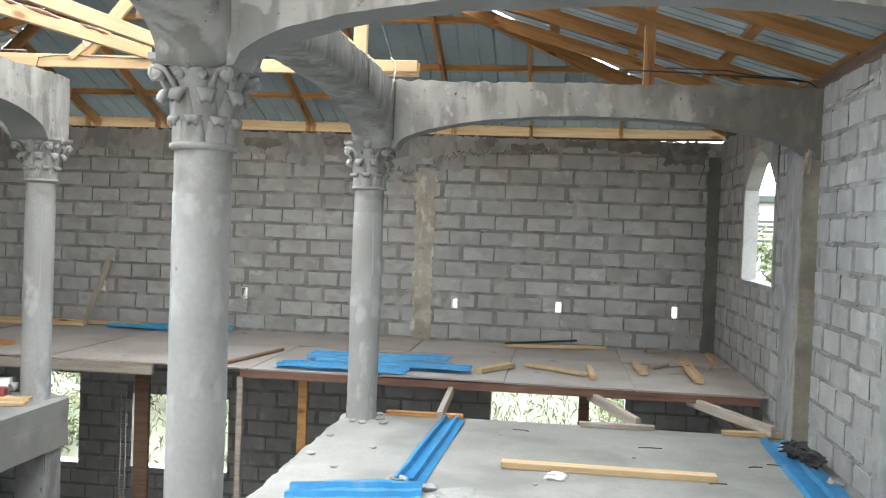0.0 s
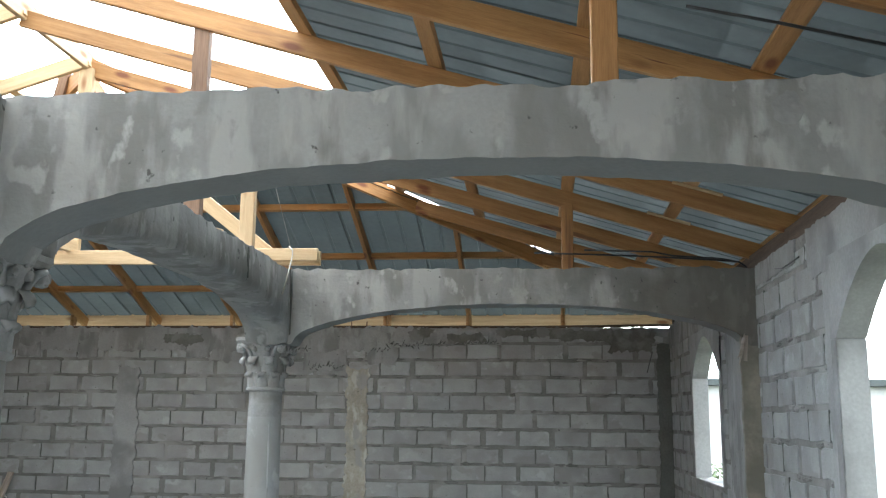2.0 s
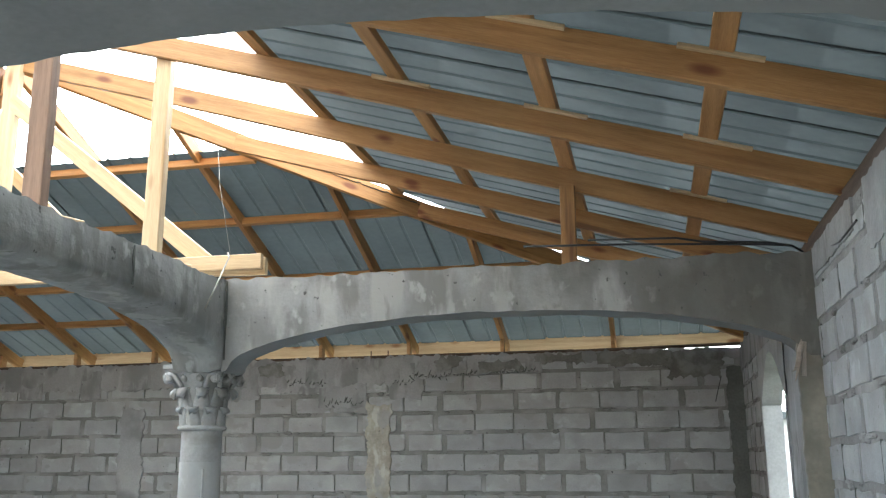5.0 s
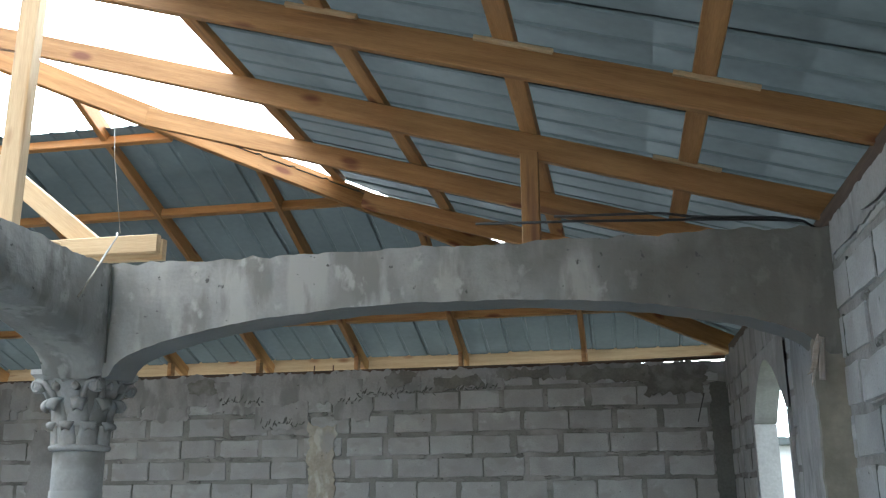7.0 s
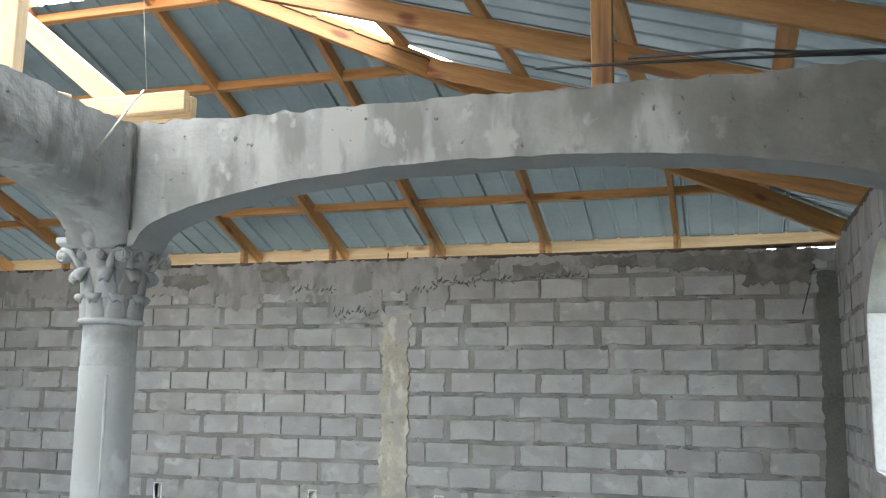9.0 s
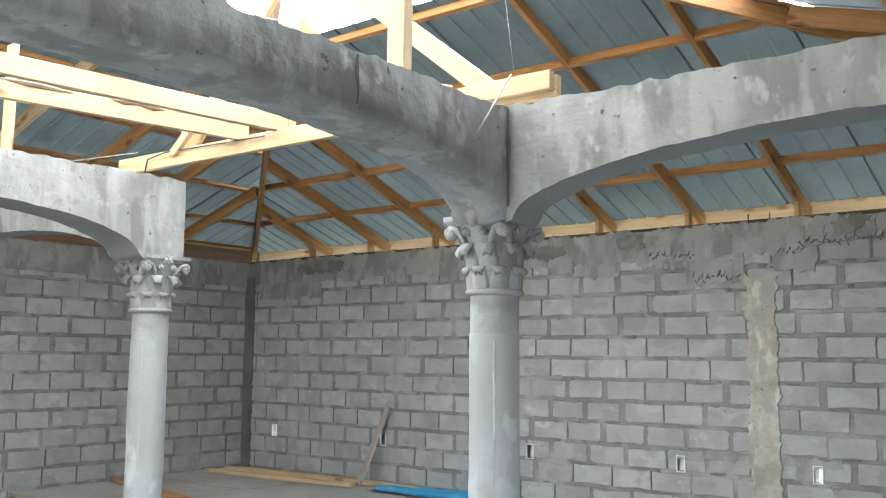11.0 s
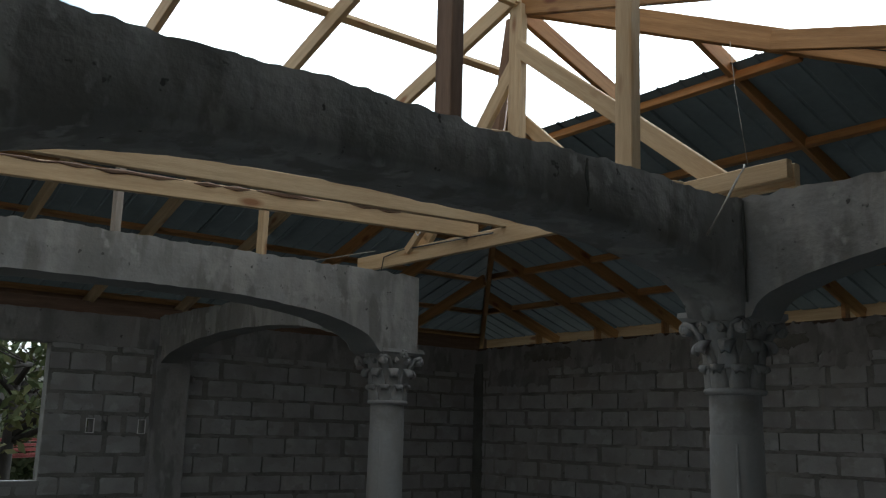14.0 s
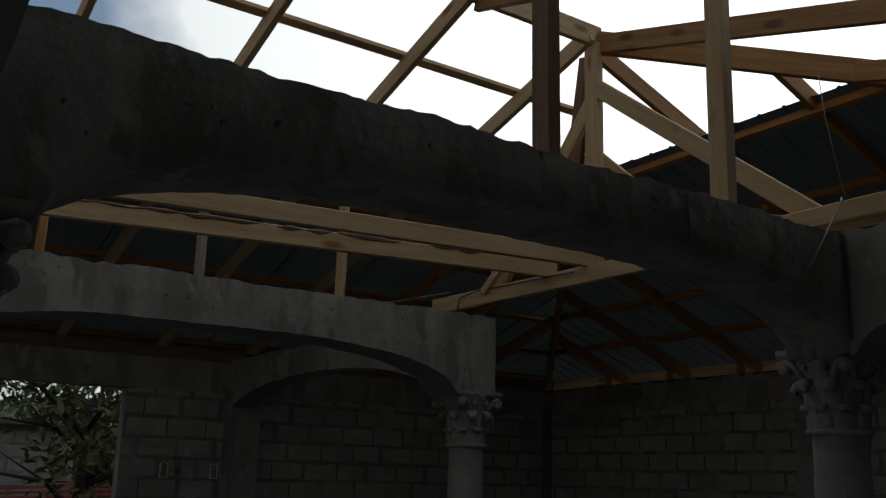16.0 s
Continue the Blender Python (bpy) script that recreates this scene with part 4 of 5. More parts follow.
def make_column(x, y, base):
    col = tagged(new("column"), "pale grey cast cement column with Corinthian capital", "column", "columns under the arches")
    r = 0.127
    bm = bmesh.new()
    lathe(bm, [(r + 0.006, 0.0), (r + 0.003, 0.03), (r, 0.12), (r, 0.5), (r, 0.9), (r, 1.3), (r - 0.001, 1.7 - base)], 32, 0.006)
    part("shaft", bm, COLUMN, col, smooth=True)
    for a in (-55, 125):
        bm = bmesh.new()
        q = Matrix.Rotation(radians(a), 3, "Z")
        tube(bm, [q @ Vector((r - 0.0065 + noise.noise((k * 0.7, a, 0)) * 0.003, noise.noise((k * 0.9, a, 5)) * 0.004, k * 0.085)) for k in range(21)], 0.009, 6)
        part("seam", bm, COLUMN, col, "rough casting seam down the shaft", True)
    bm = bmesh.new()
    lathe(bm, [(r - 0.004, 1.7 - base), (r - 0.003, 1.75 - base), (r - 0.003, 1.9 - base)], 32, 0.004, 3)
    part("shaft_top", bm, CAPITAL, col, "smooth grey top section of the shaft", True)
    bm = bmesh.new()
    z = 1.9 - base
    lathe(bm, [(r, z - 0.012), (r + 0.014, z - 0.01), (r + 0.022, z + 0.002), (r + 0.02, z + 0.014), (r, z + 0.022)], 32)
    part("ring", bm, CAPITAL, col, "round moulding below the capital", True)
    bm = bmesh.new()
    lathe(bm, [(r - 0.002, z + 0.01), (r + 0.003, z + 0.12), (r + 0.012, z + 0.2), (r + 0.03, z + 0.27), (r + 0.055, z + 0.32), (r + 0.06, z + 0.345)], 32, 0.006)
    cap = part("capital", bm, CAPITAL, col, "carved Corinthian capital with leaves and scrolls", True)
    low = link_mesh("leaf", leaf_mesh(0.125, 0.093, 0.03), CAPITAL, cap, smooth=True)
    high = link_mesh("leaf", leaf_mesh(0.14, 0.098, 0.062), CAPITAL, cap, smooth=True)
    vol_r = link_mesh("scroll", volute_bm(0.032, 0.045), CAPITAL, cap, smooth=True)
    vol_s = link_mesh("scroll", volute_bm(0.022, 0.05), CAPITAL, cap, smooth=True)
    flower = link_mesh("flower", fleuron_bm(0.032), CAPITAL, cap, smooth=True)
    bm = bmesh.new()
    tube(bm, [(0.06, 0.125, 0.2), (0.085, 0.15, 0.27), (0.12, 0.168, 0.315), (0.158, 0.176, 0.33)], [0.016, 0.018, 0.016, 0.014], 6)
    stalk = link_mesh("stalk", bm, CAPITAL, cap, smooth=True)
    spots = [(low, Matrix.Rotation(radians(45 * k), 4, "Z") @ Matrix.Translation((0, r, z + 0.008))) for k in range(8)]
    spots += [(high, Matrix.Rotation(radians(45 * k + 22.5), 4, "Z") @ Matrix.Translation((0, r + 0.004, z + 0.11))) for k in range(8)]
    for k in range(4):
        turn = Matrix.Rotation(radians(90 * k), 4, "Z")
        for side in (1, -1):
            flip = Matrix.Diagonal((side, 1, 1, 1))
            spots.append((vol_r, turn @ Matrix.Translation((0.154 * side, 0.174, z + 0.3)) @ flip))
            spots.append((vol_s, turn @ Matrix.Translation((0.05 * side, 0.178, z + 0.3)) @ flip))
            spots.append((stalk, turn @ flip @ Matrix.Translation((0, 0, z))))
        spots.append((flower, turn @ Matrix.Translation((0, 0.192, z + 0.352))))
    for src, m in spots:
        ob = src.copy()
        scene.collection.objects.link(ob)
        ob.parent = cap
        ob.matrix_basis = m
    for src in (low, high, vol_r, vol_s, flower, stalk):
        bpy.data.objects.remove(src)
    bm = bmesh.new()
    n = 40
    for zz, s in ((z + 0.335, 0.9), (z + 0.35, 0.95), (z + 0.36, 1.0), (z + 0.385, 1.0)):
        for k in range(n):
            a = k * math.tau / n
            d = abs(math.cos(2 * a))
            rr = (0.264 - 0.07 * d ** 0.6) * s + noise.noise((math.cos(a) * 3, math.sin(a) * 3, zz * 9)) * 0.006
            bm.verts.new((math.cos(a) * rr, math.sin(a) * rr, zz))
    bm.verts.ensure_lookup_table()
    for t in range(3):
        for k in range(n):
            bm.faces.new([bm.verts[i] for i in (t * n + k, t * n + (k + 1) % n, (t + 1) * n + (k + 1) % n, (t + 1) * n + k)])
    bm.faces.new([bm.verts[k] for k in range(n)][::-1])
    bm.faces.new([bm.verts[3 * n + k] for k in range(n)])
    part("abacus", bm, CAPITAL, cap)
    col.matrix_world = pose(x, y, base)
    return col


col_c = make_column(0.385, 8.27, SLAB_Z)
copy_thing(col_c, pose(0.42, 4.47, SLAB_Z, 0, 0, 90))
copy_thing(col_c, pose(DX - 0.01, 8.29, SLAB_Z - 0.02, 0, 0, 180))
copy_thing(col_c, pose(DX, NY, SLAB_Z - 0.02, 0, 0, 90))
copy_thing(col_c, pose(CX, 0.65, SLAB_Z, 0, 0, 180))
copy_thing(col_c, pose(DX, 0.65, SLAB_Z - 0.02))

# ---- roof ----
RX, RY, RZ = -1.3, 8.4, 4.68
SE = 0.299
SN = 0.342
SW = 0.31
K_HIP = 4.2 / 5.3


def z_east(x):
    return 3.056 + (XE - x) * SE


def z_west(x):
    return 3.056 + (x - XW) * SW


def z_north(y):
    return 3.056 + (12.6 - y) * SN


def hip_y(x):
    return RY + (abs(x - RX)) * K_HIP


def hip_z(x):
    return RZ - 0.01 - abs(x - RX) / (XE + 0.35 - RX) * (RZ - 0.01 - z_east(XE + 0.35))


# east and west common rafters, jacks north of the ridge's end
for i in range(-11, 5):
    y = 7.4 + i * 1.02 if i < 1 else RY + (i - 1) * 1.0
    top_x = RX if y <= RY + 0.01 else RX + (y - RY) / K_HIP + 0.03
    if y > 12:
        continue
    mat = PINE
    timber("rafter", (top_x, y, z_east(top_x)), (XE + 0.3, y, z_east(XE + 0.3)), 0.045, 0.13, mat, "orange pine rafter under the roof sheets", "rafters")
    wx = 2 * RX - top_x
    timber("rafter", (wx, y - 0.06, z_west(wx)), (XW - 0.3, y - 0.06, z_west(XW - 0.3)), 0.045, 0.13, PINE_PALE if y < 9 else mat, "pine rafter of the west slope", "rafters")
for x in (-5.45, -4.45, -3.45, -2.45, -1.36, -0.42, 0.58, 1.6, 2.75):
    y0 = hip_y(x) + 0.03
    timber("rafter", (x, y0, hip_z(x) - 0.02), (x, 12.93, z_north(12.93)), 0.045, 0.13, PINE, "pine rafter of the north slope", "rafters")
    tagged(link_mesh("packing_block", box_bm((x - 0.02, 12.53, WALL_TOP - 0.012), (x + 0.02, 12.62, z_north(12.55) - 0.125), 0.003), PINE), "small wooden packing block on the wall top", "block", "packing blocks")
timber("hip_rafter", (RX, RY, RZ - 0.01), (XE + 0.35, hip_y(XE + 0.35), z_east(XE + 0.35)), 0.05, 0.16, PINE, "long pine hip rafter rising from the corner", "hip rafters")
timber("hip_rafter", (RX, RY, RZ - 0.01), (XW - 0.35, hip_y(XW - 0.35), z_east(XE + 0.35)), 0.05, 0.16, PINE, "long pine hip rafter rising from the corner", "hip rafters")
timber("ridge_beam", (RX, RY + 0.03, RZ + 0.02), (RX, -4.2, RZ + 0.02), 0.045, 0.15, PINE_PALE, "pale pine ridge beam in the open sky")
# purlins, laid flat on the rafters
for x in (1.1, 1.88, 2.69, 3.46, 4.2):
    y1 = hip_y(x) - 0.05
    slope_up = Vector((SE, 0, 1)).normalized()
    timber("purlin", (x, -4.2, z_east(x) + 0.04), (x, y1, z_east(x) + 0.04), 0.095, 0.038, PINE, "flat pine purlin across the rafters", "purlins", slope_up)
for x in (-2.1, -3.4, -3.9, -4.5, -5.3, -6.1, -6.8):
    y1 = hip_y(x) - 0.05
    slope_up = Vector((-SE, 0, 1)).normalized()
    zz = z_west(x)
    timber("purlin", (x, 1.2, zz + 0.04), (x, y1, zz + 0.04), 0.07, 0.038, PINE_PALE if x > -3 else PINE, "pine purlin of the west slope", "purlins", slope_up)
for y in (9.56, 10.4, 11.38, 12.12):
    h = (y - RY) / K_HIP - 0.08
    timber("purlin", (RX - h, y, z_north(y) + 0.035), (RX + h, y, z_north(y) + 0.035), 0.045, 0.07, PINE, "pine purlin of the north slope", "purlins", Vector((0, SN, 1)).normalized())
timber("fascia_board", (XW - 0.5, 12.95, z_north(12.95) + 0.066), (XE + 0.3, 12.95, z_north(12.95) + 0.072), 0.03, 0.152, PINE_PALE, "pale yellow pine fascia board along the eave")
timber("wall_plate", (XW, 12.53, WALL_TOP + 0.022), (2.35, 12.53, WALL_TOP + 0.022), 0.06, 0.03, DARK_WOOD, "thin dark timber plate on the wall top")
timber("wall_plate", (2.35, 12.53, WALL_TOP + 0.02), (XE, 12.53, WALL_TOP + 0.046), 0.06, 0.03, DARK_WOOD, "thin dark timber plate lifting off the wall top")
timber("wall_plate", (XE + 0.06, YS, 2.925), (XE + 0.06, YN, 2.925), 0.05, 0.14, DARK_WOOD, "thin dark timber plate on the wall top")
timber("wall_plate", (XW - 0.06, YS, 2.92), (XW - 0.06, YN, 2.92), 0.05, 0.13, BROWN_WOOD, "dark timber plate on the wall top")
timber("eave_board", (XW - 0.3, 1.2, 3.02), (XW - 0.3, 9.3, 3.02), 0.03, 0.2, BROWN_WOOD, "brown board closing the west eave")
timber("eave_board", (XW - 0.3, 10.0, 3.02), (XW - 0.3, 12.98, 3.02), 0.03, 0.2, BROWN_WOOD, "brown board closing the west eave")
timber("eave_board", (XE + 0.33, 1.2, 3.0), (XE + 0.33, 12.9, 3.0), 0.03, 0.2, BROWN_WOOD, "brown board closing the east eave")


def rib_profile(width, pitch=0.2):
    """Offsets along a sheet's width and their heights: flat pans with raised ribs."""
    pts, s = [], 0.0
    while s < width - 0.01:
        for ds, h in ((0.0, 0.0), (0.009, 0.01), (0.027, 0.01), (0.036, 0.0)):
            if s + ds <= width:
                pts.append((s + ds, h))
        s += pitch
    pts.append((width, 0.0))
    return pts


def roof_sheets(roof, start, end, width, place, lo, hi):
    """Ribbed sheets side by side. place(s, d, h): the point at s across, d down the slope; lo, hi: its ends at s."""
    s = start
    lap = 0
    while s < end:
        bm = bmesh.new()
        w = min(width, end - s)
        lift = 0.004 * (lap % 2) + random.uniform(0, 0.006)
        cols = []
        for ds, h in rib_profile(w):
            a, b = lo(s + ds), hi(s + ds)
            if b - a < 0.02:
                a = b - 0.02
            cols.append([bm.verts.new(place(s + ds, a + (b - a) * k / 6, h + lift)) for k in range(7)])
        faces = []
        for c0, c1 in zip(cols, cols[1:]):
            for k in range(6):
                faces.append(bm.faces.new((c0[k], c1[k], c1[k + 1], c0[k + 1])))
        bmesh.ops.solidify(bm, geom=faces, thickness=0.0015)
        part("roof_sheet", bm, SHEET, roof)
        s += width - 0.01
        lap += 1


roof_n = tagged(new("roof_north"), "blue-grey ribbed metal roof sheets on timber", kind="structure")
roof_e = tagged(new("roof_east"), "blue-grey ribbed metal roof sheets on timber", kind="structure")
roof_w = tagged(new("roof_west"), "blue-grey ribbed metal roof sheets on timber", kind="structure")
LIFT = 0.042
roof_sheets(roof_n, XW - 0.3, XE + 0.3, 0.82, lambda s, d, h: (s, d, z_north(d) + LIFT + h), lambda s: max(9.48, hip_y(s) - 0.045), lambda s: max(12.98, hip_y(s) + 0.02))
# both slopes' southern run to y = -4.3 is unseen, added to darken the inside
roof_sheets(roof_e, -4.3, 12.9, 0.82, lambda s, d, h: (d, s, z_east(d) + LIFT + h), lambda s: max(1.07, RX + (s - RY) / K_HIP - 0.045), lambda s: XE + 0.36)
roof_sheets(roof_w, -4.3, 12.9, 0.82, lambda s, d, h: (2 * RX - d, s, z_west(2 * RX - d) + LIFT + h), lambda s: max(0.75, RX + (s - RY) / K_HIP - 0.045), lambda s: XE + 0.36)

for x, y in ((2.72, 7.4), (3.5, 7.4), (3.45, 8.4), (3.45, 6.38), (2.7, 6.38), (1.9, 7.4)):
    timber("wedge", (x - 0.16, y - 0.03, z_east(x - 0.16) + 0.006), (x + 0.16, y - 0.03, z_east(x + 0.16) + 0.006), 0.03, 0.02, PINE_PALE, "thin pine wedge between rafter and purlin", "wedges")
# truss over the beam line: tie, king post and braces
timber("tie_beam", (-2.98, 8.25, 3.0), (0.78, 8.25, 2.965), 0.045, 0.11, PINE_PALE, "pale pine tie beam resting on the arch beams")
timber("tie_beam", (-0.1, 8.2, 2.975), (0.77, 8.2, 2.975), 0.045, 0.095, PINE_PALE, "short pale pine timber doubled against the tie beam")
timber("king_post", (RX, RY, RZ - 0.12), (RX, RY - 0.02, 2.99), 0.12, 0.06, PINE_PALE, "pale pine king post under the ridge", up=(0, 1, 0))
timber("brace", (RX + 0.04, 8.36, 4.3), (0.42, 8.3, 2.97), 0.045, 0.11, PINE_PALE, "slanting pale pine brace of the roof truss", "braces")
timber("brace", (RX - 0.04, 8.36, 4.2), (-2.3, 8.3, 2.99), 0.045, 0.11, PINE_PALE, "slanting pale pine brace of the roof truss", "braces")
timber("brace", (RX - 0.36, 8.6, 4.66), (RX - 0.6, 8.6, 3.4), 0.05, 0.09, BROWN_WOOD, "dark upright timber behind the king post", "braces")
timber("brace", (RX - 0.12, 8.47, 3.9), (RX + 0.68, 8.6, 3.13), 0.045, 0.09, PINE_PALE, "short slanting pale pine brace of the roof truss", "braces")
for y in (6.44, 7.48):
    timber("wedge", (CX - 0.02, y - 0.06, 2.812), (CX + 0.1, y + 0.2, 2.806), 0.09, 0.022, PINE_PALE, "thin pale pine packing under a post", "wedges")
for y, lean in ((6.44, 0.0), (7.46, 0.02)):
    zt = z_east(CX) - 0.12
    timber("post", (CX + 0.02, y + lean, zt), (CX + 0.02, y, 2.785), 0.1, 0.06, BROWN_WOOD if lean == 0 else PINE_PALE, "brown timber post on the concrete beam", "roof posts", up=(0, 1, 0))
for y, mat in ((5.27, PINE), (6.2, GREY_WOOD), (7.19, PINE_PALE)):
    timber("post", (DX + 0.05, y, 3.5), (DX + 0.05, y, 2.8), 0.085, 0.04, mat, "short timber post on the concrete beam", "short roof posts", up=(0, 1, 0))
timber("post", (2.68, 8.4, z_east(2.68) - 0.12), (2.68, 8.4, 2.785), 0.09, 0.06, PINE, "orange pine post on the concrete beam", "roof posts", up=(0, 1, 0))
timber("post", (2.68, NY, z_east(2.68) - 0.12), (2.68, NY, 2.785), 0.09, 0.06, PINE, "orange pine post on the concrete beam", "roof posts", up=(0, 1, 0))
timber("long_timber", (-1.74, 4.9, 3.09), (-1.25, 8.3, 3.09), 0.045, 0.11, PINE_PALE, "long pale pine timber laid over the void", "long timbers")
log = timber("long_timber", (-2.26, 4.9, 3.08), (-1.62, 8.3, 3.08), 0.045, 0.11, PINE_PALE, "long pale pine timber with bark on one edge", "long timbers")

bm = bmesh.new()
rnd_k = random.Random(31)
tube(bm, [(0.1 + 0.09 * k, -0.02 + rnd_k.uniform(-0.004, 0.004), -0.003 - rnd_k.uniform(0, 0.01)) for k in range(37)], [rnd_k.choice((0.003, 0.006, 0.012, 0.017)) for _ in range(37)], 6)
bark = part("bark", bm, BROWN_WOOD, log, "rough brown bark left on the edge")

# ---- formwork deck ----
deck = tagged(new("formwork_deck"), "plywood formwork deck on timber props", "deck")
DY = 9.42
xs = [XW, -4.9, -3.15, -1.0, 0.32, 1.53, 2.78, XE - 0.01]
for i, (a, b) in enumerate(zip(xs, xs[1:])):
    for c, d in ((DY, 11.2), (11.2, YN - 0.02)):
        lift = (0.0, 0.012, 0.004)[(i + (c > 10)) % 3]
        part("plywood_sheet", box_bm((a + 0.003, c + 0.003, DECK_Z - 0.018 + lift), (b - 0.003, d - 0.003, DECK_Z + lift), 0.002), PLYWOOD, deck)
for k in range(14):
    x = XW + 0.3 + k * 0.78
    part("joist", box_bm((x, DY + 0.08, DECK_Z - 0.1), (x + 0.045, YN - 0.05, DECK_Z - 0.019), 0.003), BROWN_WOOD, deck)
part("edge_beam", box_bm((-1.1, DY + 0.01, DECK_Z - 0.095), (XE - 0.08, DY + 0.06, DECK_Z - 0.02), 0.004), RED_WOOD, deck, "red-brown edge timber")
part("edge_beam", box_bm((XW + 0.05, DY - 0.03, DECK_Z - 0.12), (-2.0, DY + 0.02, DECK_Z - 0.02), 0.004), GREY_WOOD, deck, "weathered edge board")
for x, y, w, mat in ((-1.12, 9.52, 0.06, GREY_WOOD), (-0.52, 9.7, 0.09, PINE), (-2.46, 10.2, 0.16, BROWN_WOOD), (2.4, 12.2, 0.13, BROWN_WOOD)):
    part("prop", box_bm((x - w / 2, y - 0.03, GROUND + 0.02), (x + w / 2, y + 0.03, DECK_Z - 0.1), 0.004), mat, deck)

# ---- things on the deck and slab ----


def plank(p0, p1, width, thick, mat, label, name="plank", group="", roll=0):
    ob = timber(name, p0, p1, width, thick, mat, label, group, category="plank")
    return ob


T = DECK_Z + 0.012
plank((1.66, 6.9, SLAB_Z + 0.048), (3.1, 6.9, SLAB_Z + 0.048), 0.1, 0.045, PINE_PALE, "pale pine plank lying on the concrete slab")
plank((2.23, 8.42, SLAB_Z + 0.04), (2.85, 8.44, SLAB_Z + 0.04), 0.07, 0.038, GREY_WOOD, "weathered timber offcut at the slab edge")
plank((3.4, 8.42, SLAB_Z + 0.04), (3.88, 8.44, SLAB_Z + 0.04), 0.07, 0.038, PINE_PALE, "pale pine offcut at the slab edge")
plank((0.58, 8.42, SLAB_Z + 0.04), (1.24, 8.43, SLAB_Z + 0.04), 0.07, 0.038, PINE, "pine offcut at the slab edge")
plank((1.4, 12.06, T + 0.04), (2.65, 12.3, T + 0.04), 0.05, 0.038, PINE_PALE, "long pale pine stick on the plywood")
plank((1.25, 9.8, T + 0.05), (1.55, 10.35, T + 0.05), 0.09, 0.045, PINE_PALE, "pine offcut on the plywood")
plank((1.7, 10.5, T + 0.035), (2.35, 10.0, T + 0.035), 0.06, 0.03, PINE_PALE, "pale pine offcut on the plywood")
plank((2.37, 10.5, T + 0.05), (2.39, 9.8, T + 0.05), 0.06, 0.045, PINE_PALE, "pale pine offcut on the plywood")
plank((2.9, 11.0, T + 0.05), (2.93, 10.3, T + 0.05), 0.08, 0.045, PINE_PALE, "pale pine offcut on the plywood")
plank((3.05, 10.8, T + 0.04), (3.25, 11.1, T + 0.04), 0.07, 0.038, GREY_WOOD, "weathered offcut on the plywood")
plank((3.49, 11.6, T + 0.06), (3.44, 9.95, T + 0.06), 0.09, 0.055, PINE_PALE, "bowed pine timber on the plywood")
plank((3.13, 12.2, T + 0.05), (3.4, 12.3, T + 0.05), 0.08, 0.045, GREY_WOOD, "weathered offcut by the wall")
plank((3.86, 12.1, T + 0.05), (3.84, 11.4, T + 0.05), 0.06, 0.045, PINE_PALE, "pale pine offcut by the wall")
plank((3.3, 11.2, T + 0.04), (3.7, 10.9, T + 0.04), 0.05, 0.03, GREY_WOOD, "thin weathered stick on the plywood")
plank((-6.4, 12.1, T + 0.05), (-3.4, 12.3, T + 0.05), 0.1, 0.045, PINE_PALE, "long pine plank by the wall", group="planks by the wall")
plank((-6.4, 11.8, T + 0.045), (-4.1, 12.0, T + 0.045), 0.12, 0.04, PINE_PALE, "long pale pine plank by the wall", group="planks by the wall")
plank((-6.5, 10.6, T + 0.045), (-3.9, 10.0, T + 0.045), 0.12, 0.04, PINE, "long pine plank on the plywood")
plank((-4.2, 12.15, DECK_Z + 0.02), (-4.05, 12.46, 1.0), 0.1, 0.03, GREY_WOOD, "weathered brown board leaning against the block wall", "leaning_board")
plank((-1.05, 10.7, T + 0.03), (-1.3, 9.5, T + 0.03), 0.05, 0.03, BROWN_WOOD, "brown stick along a plywood edge")
ob = link_mesh("bar", box_bm((0, -0.02, 0), (1.0, 0.02, 0.025), 0.004), BLACK)
ob.matrix_world = along((1.4, 12.02, T + 0.04), (2.12, 12.4, T + 0.06))
tagged(ob, "black flat bar on the plywood", "bar")
# stubs that prop the deck's edge from the slab
for (a, b) in (((1.05, 8.3, -0.02), (1.02, 9.5, 0.06)), ((2.72, 8.46, 0.0), (2.35, 9.6, 0.07)), ((3.8, 8.35, 0.02), (3.3, 9.6, 0.07))):
    plank((a[0], a[1], a[2] + 0.05), (b[0], b[1], b[2] - 0.0), 0.05, 0.09, GREY_WOOD, "weathered timber stub propping the deck edge", "prop_stub", "prop stubs")


def ribbed_strip(length, width, ribs, wave):
    """A ribbed blue sheet, x along it."""
    bm = bmesh.new()
    cols = []
    prof = []
    for k in range(ribs):
        s = width * k / ribs
        w = width / ribs
        prof += [(s, 0), (s + w * 0.55, 0), (s + w * 0.65, 0.03), (s + w * 0.88, 0.03)]
    prof.append((width, 0))
    for y, h in prof:
        cols.append([bm.verts.new((length * i / 10, y, h + 0.006 + abs(noise.noise((i * 0.3, y * 2, wave))) * 0.03)) for i in range(11)])
    faces = []
    for a, b in zip(cols, cols[1:]):
        for i in range(10):
            faces.append(bm.faces.new((a[i], a[i + 1], b[i + 1], b[i])))
    bmesh.ops.solidify(bm, geom=faces, thickness=0.002)
    return bm


def blue_sheet(p0, p1, width, ribs, label):
    ob = link_mesh("blue_sheet", ribbed_strip((Vector(p1) - Vector(p0)).length, width, ribs, random.random() * 9), BLUE)
    ob.matrix_world = along(p0, p1)
    return tagged(ob, label, "roof sheet", "blue sheets")


